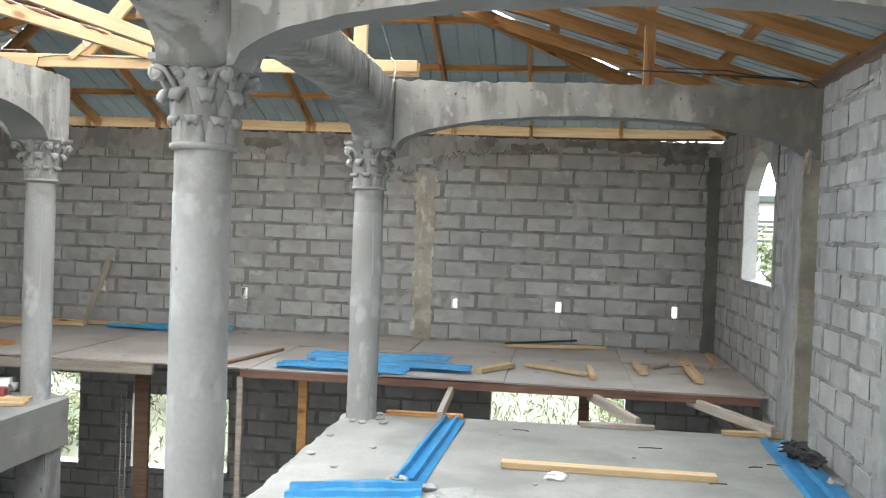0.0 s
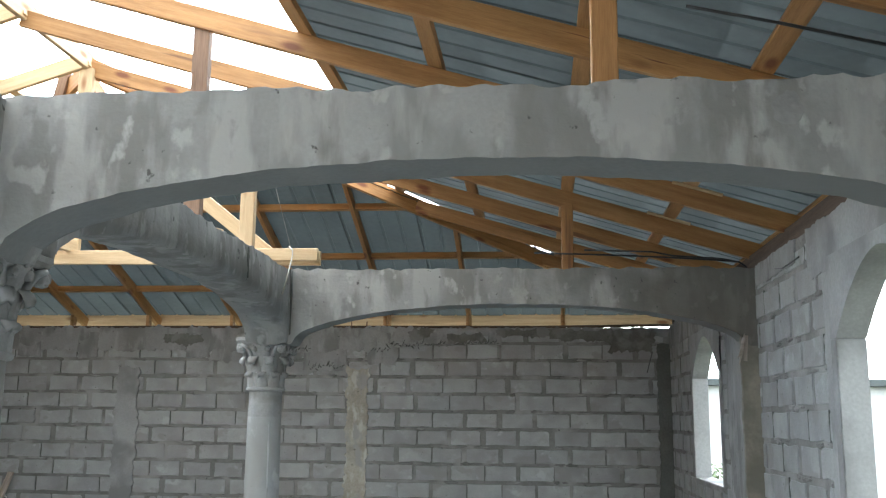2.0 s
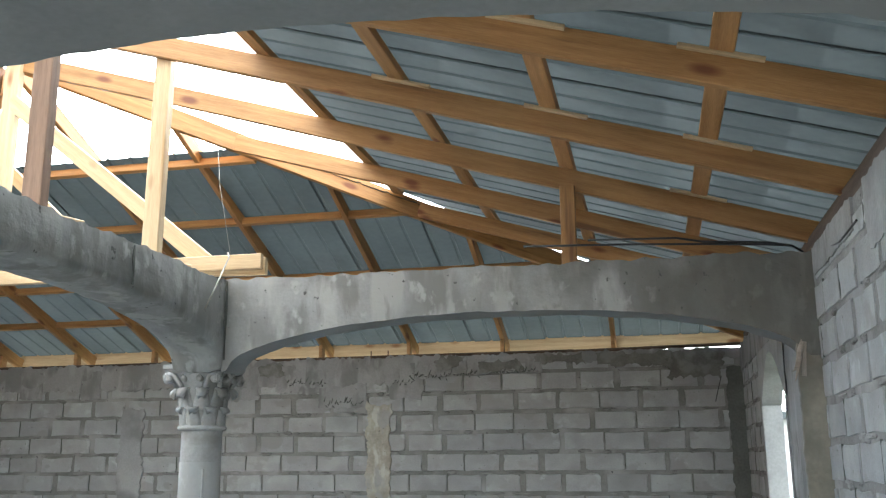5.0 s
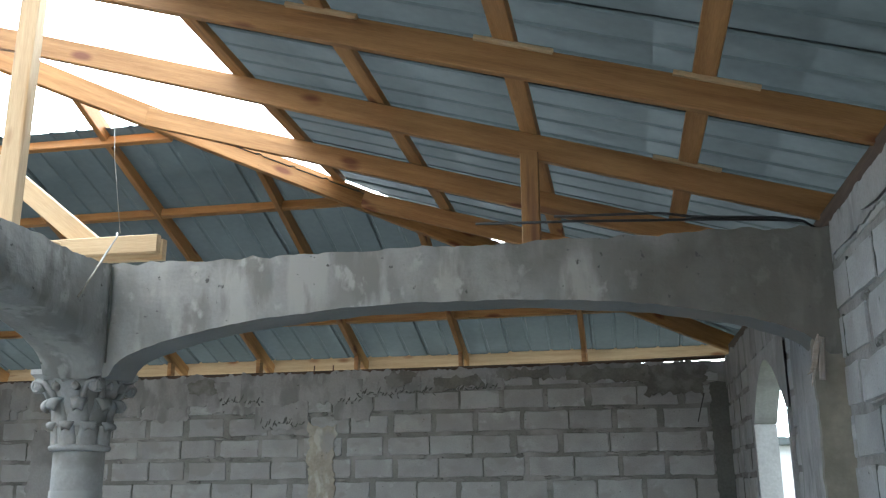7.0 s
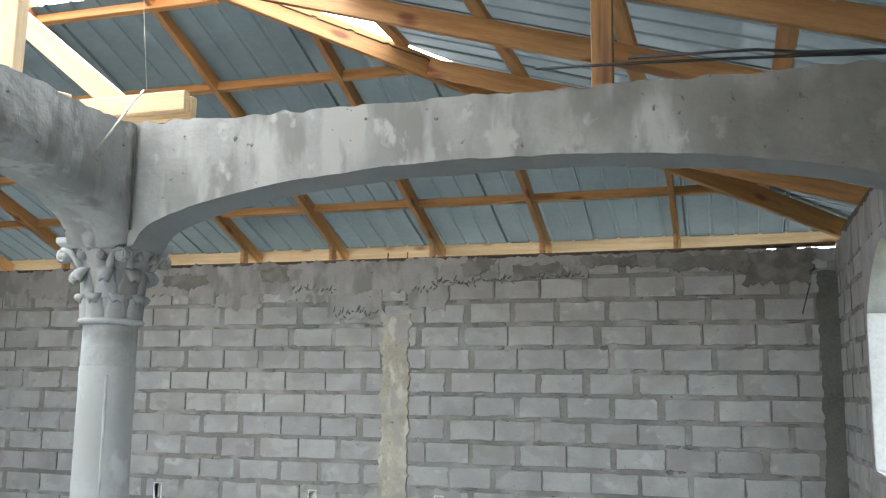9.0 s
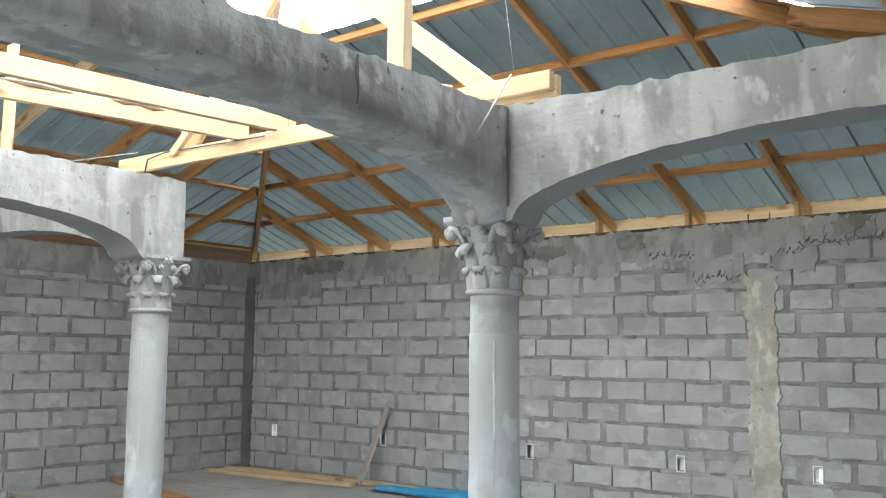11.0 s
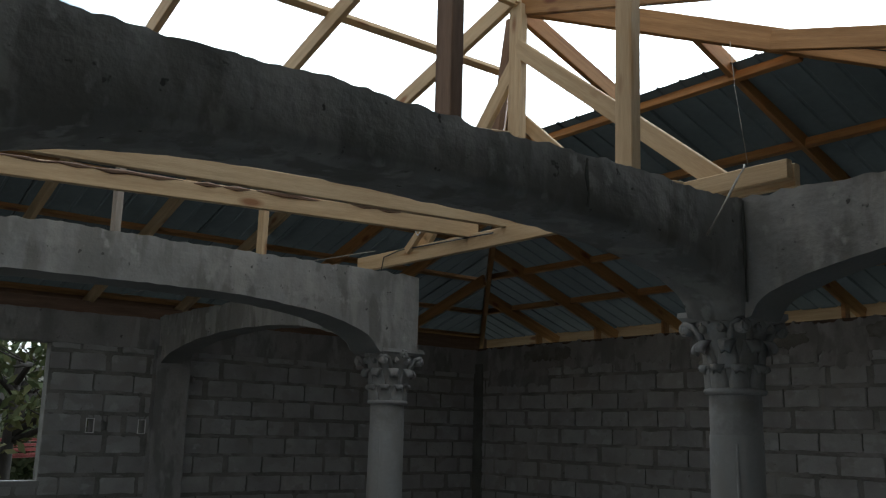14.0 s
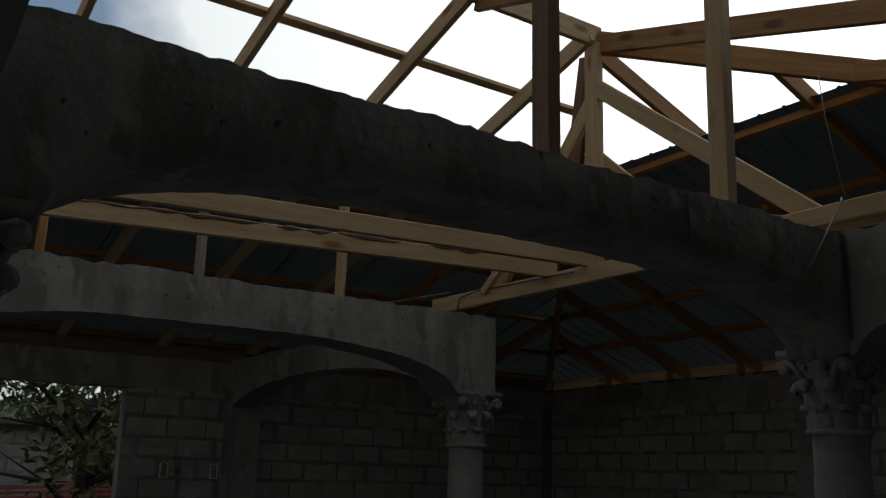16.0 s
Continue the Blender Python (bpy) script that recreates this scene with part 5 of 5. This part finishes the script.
blue_sheet((-0.78, 9.5, T), (0.55, 9.42, T), 0.3, 2, "bright blue ribbed roofing sheet on the plywood deck")
blue_sheet((-0.45, 9.8, T + 0.03), (1.15, 9.66, T + 0.02), 0.28, 2, "bright blue ribbed roofing sheet on the plywood deck")
blue_sheet((-0.62, 10.1, T + 0.01), (0.9, 10.02, T + 0.05), 0.34, 3, "bright blue ribbed roofing sheet on the plywood deck")
blue_sheet((-3.8, 11.9, T), (-2.2, 12.0, T), 0.4, 2, "bright blue ribbed roofing sheet by the wall")
blue_sheet((1.2, 6.3, SLAB_Z), (1.27, 8.35, SLAB_Z), 0.2, 2, "narrow faded blue sheet strip on the slab")
blue_sheet((0.5, 5.35, SLAB_Z), (1.3, 5.45, SLAB_Z + 0.03), 0.75, 4, "crumpled blue roofing sheet on the slab")
blue_sheet((3.85, 5.6, SLAB_Z), (4.02 - 0.06, 8.2, SLAB_Z), 0.3, 2, "blue sheet along the foot of the wall")

# crumpled black bag
bm = bmesh.new()
rnd_b = random.Random(8)
for cx, cy, r in ((0.0, 0.16, 0.075), (0.03, -0.16, 0.07), (-0.05, 0.02, 0.05)):
    part_bm = bmesh.ops.create_icosphere(bm, subdivisions=3, radius=r)
    for v in part_bm["verts"]:
        v.co += noise.noise_vector(v.co * 26 + Vector((cx * 9, cy * 9, 0))) * r * 0.9 + noise.noise_vector(v.co * 70) * r * 0.3
        v.co.z = max(v.co.z * 0.7, -0.045)
        v.co.x, v.co.y = v.co.x + cx, v.co.y * 1.4 + cy
for k in range(14):
    a, c = rnd_b.uniform(0, math.tau), rnd_b.choice(((0.0, 0.16), (0.03, -0.16), (-0.05, 0.02)))
    p = Vector((c[0], c[1], rnd_b.uniform(-0.02, 0.03)))
    q = p + Vector((math.cos(a) * 0.12, math.sin(a) * 0.16, rnd_b.uniform(-0.02, 0.06)))
    tube(bm, [p, (p + q) / 2 + Vector((0, 0, 0.015)), q], [0.022, 0.016, 0.003], 4)
bag = link_mesh("plastic_bag", bm, BLACK, smooth=False)
bag.matrix_world = pose(3.82, 7.55, SLAB_Z + 0.075)
tagged(bag, "torn crumpled black plastic bag by the wall", "bag")
for x, y, s in ((0.56, 8.2, 0.05), (0.62, 8.05, 0.04), (1.02, 6.35, 0.07), (1.25, 6.22, 0.06), (3.9, 7.0, 0.07), (0.9, 6.1, 0.05), (0.45, 8.02, 0.04), (0.36, 8.06, 0.035), (0.52, 8.36, 0.045), (0.3, 7.5, 0.03), (0.31, 6.9, 0.035), (1.9, 6.5, 0.02), (2.6, 7.4, 0.018), (0.7, 7.2, 0.025), (0.55, 6.6, 0.03), (1.6, 7.9, 0.02)):
    bm = bmesh.new()
    bmesh.ops.create_icosphere(bm, subdivisions=2, radius=s)
    for v in bm.verts:
        v.co += noise.noise_vector(v.co * 20 + Vector((x, y, 0))) * s * 0.5
        v.co.z = max(v.co.z * 0.4, -s * 0.3)
    ob = link_mesh("rubble", bm, RENDER_PALE)
    ob.matrix_world = pose(x, y, SLAB_Z + s * 0.28)
    tagged(ob, "small pale lump of broken cement", "rubble", "rubble")

def crumpled(name, x, y, size, flat, mat, label):
    bm = bmesh.new()
    bmesh.ops.create_icosphere(bm, subdivisions=3, radius=size)
    for v in bm.verts:
        v.co += noise.noise_vector(v.co * (1.4 / size) + Vector((x, y, 0))) * size * 0.55 + noise.noise_vector(v.co * (4 / size)) * size * 0.2
        v.co.z = max(v.co.z * flat, -size * flat * 0.6)
    ob = link_mesh(name, bm, mat)
    ob.matrix_world = pose(x, y, SLAB_Z + size * flat * 0.55)
    return tagged(ob, label, "litter", "litter on the slab")


crumpled("paper_scrap", 2.04, 6.7, 0.075, 0.3, WHITE, "crumpled white paper scrap beside the plank")
crumpled("plastic_scrap", 3.84, 8.0, 0.07, 0.5, WHITE, "crumpled pale plastic scrap at the pilaster foot")
crumpled("plastic_scrap", 1.42, 6.15, 0.13, 0.12, RENDER_PALE, "flattened pale cement sack scrap on the slab")
for x, y, a, d in ((2.75, 7.75, 5, 0.09), (1.75, 8.1, -15, 0.07), (3.1, 6.82, 8, 0.06), (3.45, 7.35, 12, 0.05), (3.6, 7.45, -10, 0.05), (2.3, 6.1, 20, 0.05)):
    bm = bmesh.new()
    tube(bm, [(-d, 0, 0.004), (0, 0.006, 0.006), (d, 0, 0.004)], 0.004, 5)
    ob = link_mesh("twig", bm, DARK_WOOD)
    ob.matrix_world = pose(x, y, SLAB_Z + 0.001, 0, 0, a)
    tagged(ob, "thin dark splinter of wood on the slab", "twig", "splinters")

# conduits on the north beam, cords, reinforcement stubs
for k, (x0, z0) in enumerate(((2.425, 2.93), (2.8, 2.955))):
    bm = bmesh.new()
    tube(bm, [(x0, 8.2 + 0.04 * k, z0), (x0 + 0.5, 8.2 + 0.03 * k, z0 - 0.018), (3.44, 8.2, 2.887 + 0.014 * k), (3.8, 8.2, 2.863 + 0.012 * k), (3.92, 8.2, 2.85), (3.975, 8.2, 2.81)], 0.0065, 6)
    tagged(link_mesh("conduit", bm, BLACK, smooth=True), "black electric conduit bent over the beam top", "conduit", "conduits")
bm = bmesh.new()
tube(bm, [(2.98, 4.47, 3.145), (3.3, 4.47, 3.07), (3.66, 4.47, 2.975), (3.88, 4.46, 2.9), (3.97, 4.45, 2.82)], 0.0065, 6)
tagged(link_mesh("conduit", bm, BLACK, smooth=True), "black electric conduit bent over the beam top", "conduit", "conduits")
bm = bmesh.new()
tube(bm, [(0.55, 8.172, 2.99), (0.6, 8.09, 2.945), (0.622, 8.0, 2.87), (0.63, 7.86, 2.7), (0.63, 7.75, 2.565)], 0.0055, 6)
tagged(link_mesh("cord", bm, CORD, smooth=True), "pale cord tied round the timber end", "cord")
bm = bmesh.new()
tube(bm, [(0.55, 8.2, 3.0), (0.36, 8.4, 3.5), (0.3, 8.46, 3.8)], 0.0018, 5)
tagged(link_mesh("cord", bm, CORD, smooth=True), "thin string hanging from a rafter", "cord")
for x in (0.17, 0.36):
    bm = bmesh.new()
    tube(bm, [(x, 12.49, 2.7), (x + 0.005, 12.49, 2.86)], 0.007, 6)
    tagged(link_mesh("rebar_stub", bm, RUST), "rusty reinforcement stub in the wall top", "rebar", "rebar stubs")

# wire and insulator on the tie beam
bm = bmesh.new()
tube(bm, [(-2.62, 8.21, 2.86), (-2.6, 8.215, 2.96), (-2.4, 8.215, 2.985), (-1.9, 8.215, 2.97), (-1.35, 8.215, 2.955)], 0.005, 5)
tagged(link_mesh("wire", bm, BLACK), "black bent wire along the tie beam", "wire", "wires")
bm = bmesh.new()
tube(bm, [(-2.7, 8.2, 3.02), (-3.4, 8.0, 3.0), (-4.6, 7.8, 3.02), (-6.5, 7.6, 3.0)], 0.004, 5)
tagged(link_mesh("wire", bm, CORD), "thin wire stretched under the west roof", "wire", "wires")
bm = bmesh.new()
tube(bm, [(0.03 * math.cos(k * 0.6), 0.0, 0.04 * math.sin(k * 0.6)) for k in range(11)], 0.008, 6)
ring_i = link_mesh("insulator", bm, WHITE, smooth=True)
ring_i.matrix_world = pose(-2.15, 8.2, 3.1)
tagged(ring_i, "small white plastic hook hanging on the timber", "hook")
timber("brace", (-2.32, 8.22, 2.99), (-2.05, 8.22, 3.2), 0.04, 0.06, PINE_PALE, "short slanting pale pine brace over the column", "braces")
# sills of the lower openings, reinforcement cage, goods by the west column
for a, b, z0 in ((-5.2, -4.42, -1.8), (-3.66, -2.3, -1.8), (1.22, 2.93, -1.75)):
    ob = link_mesh("sill", box_bm((a, YN - 0.03, z0 - 0.05), (b, YN + 0.2, z0 + 0.004), 0.008, 0.004), RENDER_PALE, wall_n, "pale cement sill of a lower opening")
cage = tagged(new("rebar_cage"), "pale upright reinforcement cage with wound stirrups", "rebar")
for dx in (0.0, 0.07):
    bm = bmesh.new()
    tube(bm, [(-3.72 + dx, 12.25, GROUND + 0.02), (-3.7 + dx, 12.25, -1.6), (-3.71 + dx, 12.25, -0.75)], 0.012, 6)
    part("bar", bm, CORD, cage)
for k in range(16):
    bm = bmesh.new()
    z0 = -2.9 + k * 0.14
    tube(bm, [(-3.74, 12.23, z0), (-3.62, 12.24, z0 + 0.02), (-3.63, 12.28, z0 + 0.04), (-3.74, 12.27, z0 + 0.03)], 0.008, 5)
    part("stirrup", bm, CORD, cage)
bm = box_bm((-0.2, -0.14, 0), (0.2, 0.14, 0.16), 0.05, 0.03)
sack = link_mesh("cement_sack", bm, WHITE, smooth=True)
sack.matrix_world = pose(-2.95, 8.2, -0.06 + 0.012, 0, 0, 25)
tagged(sack, "full pale paper cement sack beside the column", "sack")
brick = link_mesh("pink_brick", box_bm((-0.1, -0.05, 0), (0.1, 0.05, 0.14), 0.008, 0.004), RED)
brick.matrix_world = pose(-2.8, 8.0, -0.062, 0, 0, 10)
tagged(brick, "faded red brick on the slab beside the column", "brick")
for k in range(2):
    plank((-3.3, 7.75 + 0.14 * k, -0.06 + 0.035 + 0.03 * k), (-2.48, 7.95 + 0.08 * k, -0.06 + 0.035 + 0.03 * k), 0.09, 0.03, PINE_PALE, "short pale board on the west slab", group="short boards")
# ---- outside ----


def leaf_cloud(center, radii, count, size, rnd):
    verts, faces = [], []
    clumps = [Vector((rnd.gauss(0, 0.5), rnd.gauss(0, 0.5), rnd.gauss(0, 0.45))) for _ in range(max(6, count // 160))]
    for _ in range(count):
        c = rnd.choice(clumps)
        p = Vector([center[i] + radii[i] * (c[i] + rnd.gauss(0, 0.16)) for i in range(3)])
        a = Vector((rnd.uniform(-1, 1), rnd.uniform(-1, 1), rnd.uniform(-1, 1))).normalized()
        b = a.orthogonal().normalized()
        s = size * rnd.uniform(0.6, 1.4)
        k = len(verts)
        verts += [tuple(p - a * s), tuple(p + b * s * 0.4), tuple(p + a * s), tuple(p - b * s * 0.4)]
        faces.append((k, k + 1, k + 2, k + 3))
    me = bpy.data.meshes.new("crown")
    me.from_pydata(verts, [], faces)
    me.materials.append(LEAF)
    return me


def tree(x, y, height, spread, seed, leaves=2500, fork=0.3, limbs=9, label="leafy green tree outside the wall"):
    rnd = random.Random(seed)
    t = tagged(new("tree"), label, "tree", "trees outside")
    bm = bmesh.new()
    top = Vector((rnd.uniform(-0.3, 0.3), rnd.uniform(-0.3, 0.3), height * 0.75))
    pts = [Vector((0, 0, 0)), Vector((0.1, 0.05, height * 0.25)), Vector((-0.05, 0.1, height * 0.5)), top]
    tube(bm, pts, [0.16, 0.13, 0.1, 0.04], 8)
    for k in range(limbs):
        a = rnd.uniform(0, math.tau)
        s = rnd.uniform(fork, 0.72)
        seg = min(int(s / 0.25), 2)
        st = pts[seg].lerp(pts[seg + 1], min(1.0, s / 0.25 - seg))
        reach = spread * rnd.uniform(0.5, 1.0)
        e = st + Vector((math.cos(a) * reach, math.sin(a) * reach, reach * rnd.uniform(0.2, 0.8)))
        mid = (st + e) / 2 + Vector((rnd.uniform(-0.2, 0.2), rnd.uniform(-0.2, 0.2), 0.15))
        tube(bm, [st, mid, e], [0.05, 0.035, 0.012], 6)
        for _ in range(3):
            e2 = mid + Vector((rnd.uniform(-1, 1), rnd.uniform(-1, 1), rnd.uniform(0, 0.8))) * spread * 0.4
            tube(bm, [mid, e2], [0.02, 0.006], 5)
    part("trunk", bm, BARK, t, "dark bare branching trunk", True)
    crown = new("crown", leaf_cloud((0, 0, height * 0.75), (spread, spread, height * 0.3), leaves, 0.09, rnd))
    crown.parent = t
    t.matrix_world = pose(x, y, GROUND)
    return t


tree(-9.5, 7.25, 7.6, 1.5, 1, 1000, 0.5, 8, "half-bare dark tree outside the window opening")
tree(-13.5, 9.5, 7.0, 2.4, 2, 3000)
tree(-17, 5.0, 7.5, 2.8, 3, 3500)
tree(-19, 10, 8.0, 3.0, 4, 3500)
tree(9.0, 14.5, 4.6, 1.6, 5, 2500)
tree(10.5, 18.0, 4.4, 1.8, 6, 2500)
for k in range(40):
    rnd = random.Random(50 + k)
    x, y = rnd.uniform(-11, 7), rnd.uniform(15.6, 32)
    ob = new("bush", leaf_cloud((0, 0, 0.7), (1.3, 1.3, 0.7), 1600, 0.05, rnd))
    ob.matrix_world = pose(x, y, GROUND)
    tagged(ob, "overgrown green bush on the ground outside", "bush", "bushes", "stuff")
rnd = random.Random(77)
verts, faces = [], []
for _ in range(9000):
    x, y, a, h = rnd.uniform(-10, 8), 13.2 + 22 * rnd.random() ** 1.3, rnd.uniform(0, math.tau), rnd.uniform(0.05, 0.18)
    dx, dy, k = math.cos(a) * 0.012, math.sin(a) * 0.012, len(verts)
    lx, ly = rnd.gauss(0, 0.1), rnd.gauss(0, 0.1)
    verts += [(x - dx, y - dy, GROUND - 0.03), (x + dx, y + dy, GROUND - 0.03), (x + lx * 0.4 + dx, y + ly * 0.4 + dy, GROUND + h * 0.6), (x + lx, y + ly, GROUND + h), (x + lx * 0.4 - dx, y + ly * 0.4 - dy, GROUND + h * 0.6)]
    faces.append((k, k + 1, k + 2, k + 3, k + 4))
me = bpy.data.meshes.new("grass")
me.from_pydata(verts, [], faces)
me.materials.append(LEAF)
tagged(new("grass", me), "dry green grass on the ground outside", "grass", kind="stuff")
for k in range(30):
    rnd = random.Random(90 + k)
    x, y = rnd.uniform(-30, -15), rnd.uniform(4, 18)
    ob = new("bush", leaf_cloud((0, 0, 1.6), (2.0, 2.0, 1.6), 1500, 0.13, rnd))
    ob.matrix_world = pose(x, y, GROUND + max(0.0, -17 - x) * 0.25)
    tagged(ob, "overgrown green bush on the hillside outside", "bush", "bushes", "stuff")
for k, (x, y) in enumerate(((-12.6, 9.1), (-11.6, 9.9), (-13.6, 9.6))):
    ob = new("bush", leaf_cloud((0, 0, 4.6), (1.0, 0.9, 1.5), 2200, 0.08, random.Random(140 + k)))
    ob.matrix_world = pose(x, y, GROUND)
    tagged(ob, "tall yellow-green bush beside the hut", "bush", "bushes", "stuff")
# block hut seen through the west opening
hut = tagged(new("hut"), "unfinished grey block hut outside", "hut")
part("wall", box_bm((-12.2, 3.0, GROUND), (-12.0, 7.85, 2.25), 0.01), MORTAR, hut)
part("wall", box_bm((-16.0, 7.65, GROUND), (-12.2, 7.85, 2.25), 0.01), MORTAR, hut)
part("roof", box_bm((-16.2, 2.8, 2.25), (-11.8, 8.0, 2.33), 0.01), RENDER_DARK, hut)
hut_m = Matrix(((0, 0, 1, -12.0), (1, 0, 0, 0), (0, 1, 0, 0), (0, 0, 0, 1)))
lay_blocks(hut, hut_m, 3.0, 7.85, -1.0, 2.2, [], None, 11)
for k in range(4):
    ob = link_mesh("red_sheet", ribbed_strip(3.0, 0.5, 3, k * 2.0), RED)
    ob.matrix_world = along((-9.6 - 0.5 * k, 5.2, 1.1 + 0.05 * k), (-9.6 - 0.5 * k, 8.0, 1.25 + 0.05 * k))
    tagged(ob, "faded red ribbed roofing sheet on a low shed", "roof sheet", "red sheets")
tagged(link_mesh("shed", box_bm((-11.3, 5.3, GROUND), (-9.2, 6.9, 1.05), 0.01), GREY_WOOD), "low weathered timber shed outside", "shed")
bm = bmesh.new()
for i in range(25):
    for j in range(25):
        x, y = -17 - i * 2.0, -30 + j * 4.0
        bm.verts.new((x, y, GROUND - 0.1 + 9.5 * (i / 24) ** 0.8 + noise.noise((x * 0.1, y * 0.1, 0)) * 1.2 * (i > 0)))
bm.verts.ensure_lookup_table()
for i in range(24):
    for j in range(24):
        bm.faces.new([bm.verts[k] for k in (i * 25 + j, i * 25 + j + 1, (i + 1) * 25 + j + 1, (i + 1) * 25 + j)])
tagged(link_mesh("hillside", bm, EARTH, smooth=True), kind="structure")
# neighbouring white house seen through the pointed window
house = tagged(new("house"), "white neighbouring house with louvred window", "house")
part("wall", box_bm((6.5, 30.0, GROUND), (16.0, 38.0, 2.75), 0.02), WHITE, house)
part("roof", box_bm((6.1, 29.5, 2.75), (16.4, 38.4, 2.95), 0.02), SHEET, house)
for x in (7.9, 9.6, 11.4, 13.4):
    w = part("window", box_bm((x - 0.06, 29.94, 1.15), (x + 0.72, 30.02, 2.3), 0.01), WHITE, house, "white louvred window")
    for k in range(7):
        slat = box_bm((x, 29.9, 1.22 + k * 0.15), (x + 0.66, 29.97, 1.3 + k * 0.15), 0.004)
        part("louvre", slat, RENDER_DARK, w)
tree(7.2, 23.0, 4.9, 0.9, 21, 3000, 0.3, 7, "rounded green bush by the white house")
tree(22.5, 15.5, 6.2, 2.4, 22, 3500)
tree(24.0, 19.5, 5.4, 2.2, 23, 3500)
tagged(link_mesh("garden_wall", box_bm((17.0, 10.0, GROUND), (17.2, 26.0, -0.6), 0.02), RENDER_PALE), "pale garden wall outside", "garden wall")

# ---- small fittings ----
bm = bmesh.new()
for k in range(2):
    tube(bm, [(3.9, 8.05, 2.31), (3.888 - 0.006 * k, 8.04, 2.25), (3.878 - 0.01 * k, 8.035, 2.19), (3.86 - 0.008 * k, 8.03, 2.13 + 0.02 * k), (3.85 - 0.014 * k, 8.03, 2.09 + 0.05 * k)], [0.004, 0.012, 0.009, 0.006, 0.002], 5)
tagged(link_mesh("plastic_strip", bm, GREY_WOOD), "torn pale plastic strip hanging at the pilaster", "plastic strip")
for p0, p1, mat in (((3.905, 8.045, 2.3), (3.88, 8.04, 2.21), GREY_WOOD), ((3.915, 8.05, 2.3), (3.9, 8.045, 2.12), GREY_WOOD)):
    timber("formwork_splinter", p0, p1, 0.025, 0.014, mat, "splintered formwork board at the foot of the arch", "formwork splinters", up=(0, -1, 0))
bm = bmesh.new()
lathe(bm, [(0.012, -0.07), (0.035, -0.05), (0.042, -0.02), (0.03, 0.015), (0.02, 0.03), (0.018, 0.06)], 14)
bulb = link_mesh("lamp_bulb", bm, RENDER_PALE, smooth=True)
bulb.matrix_world = pose(XW + 0.05, 8.45, 2.17, 0, 90, 0)
tagged(bulb, "pale lamp bulb fixed beside the pilaster, unlit", "lamp")
for u, v, mm, wl_parent in [(x, 0.632, m_n, wall_n) for x in (-5.976, -4.126, -2.132, -0.511, 0.695, 2.037, 3.5)] + [(7.43, 1.66, m_w, wall_w), (7.96, 1.66, m_w, wall_w)]:
    # rim of a box let into the wall
    bm = bmesh.new()
    for a0, b0, a1, b1_ in ((-0.041, -0.074, -0.035, 0.074), (0.035, -0.074, 0.041, 0.074), (-0.035, 0.068, 0.035, 0.074), (-0.035, -0.074, 0.035, -0.067)):
        add_box(bm, (a0, b0, -0.05), (a1, b1_, 0.016))
    ob = link_mesh("electric_box", bm, WHITE, wl_parent, "pale rim of an electric box let into the wall")
    ob.matrix_world = mm @ Matrix.Translation((u, v, 0))
# cracks and board joints in the beams
for pts in ([(0.609, 7.005, 2.77), (0.61, 7.0, 2.7), (0.611, 7.01, 2.62), (0.611, 7.004, 2.57)], [(0.612, 8.055, 2.78), (0.614, 8.053, 2.6), (0.613, 8.055, 2.4), (0.612, 8.055, 2.3)]):
    bm = bmesh.new()
    tube(bm, pts, [0.004, 0.009, 0.004, 0.006], 5)
    tagged(link_mesh("crack", bm, RENDER_DARK), kind="structure")
for p0, p1 in (((3.995, 7.6, 2.7), (3.985, 6.9, 2.66)), ((3.79, 12.47, 2.5), (3.72, 12.465, 2.25))):
    bm = bmesh.new()
    tube(bm, [p0, ((p0[0] + p1[0]) / 2 - 0.01, (p0[1] + p1[1]) / 2, (p0[2] + p1[2]) / 2 - 0.03), p1], 0.005, 5)
    tagged(link_mesh("wire", bm, BLACK), "thin black wire hanging on the wall", "wire", "wires")

# ---- blocks of the walls ----
for row in WALL_BLOCKS:
    build_blocks(*row)

mortar_smears(wall_n, m_n, XW + 0.2, XE - 0.2, 0.0, 2.5, holes_n, 420, 61)
mortar_smears(wall_e, m_e, -12.3, -4.6, 0.0, 2.5, [(h[0] - 0.1, h[1] - 0.1, h[2] + 0.1, h[3] + 0.1) for h in holes_e] + [(-8.8, -1, -7.95, 3)], 260, 62)
mortar_smears(wall_w, m_w, 4.6, 12.3, 0.0, 2.4, holes_w + [(8.0, -1, 8.42, 3)], 240, 63)
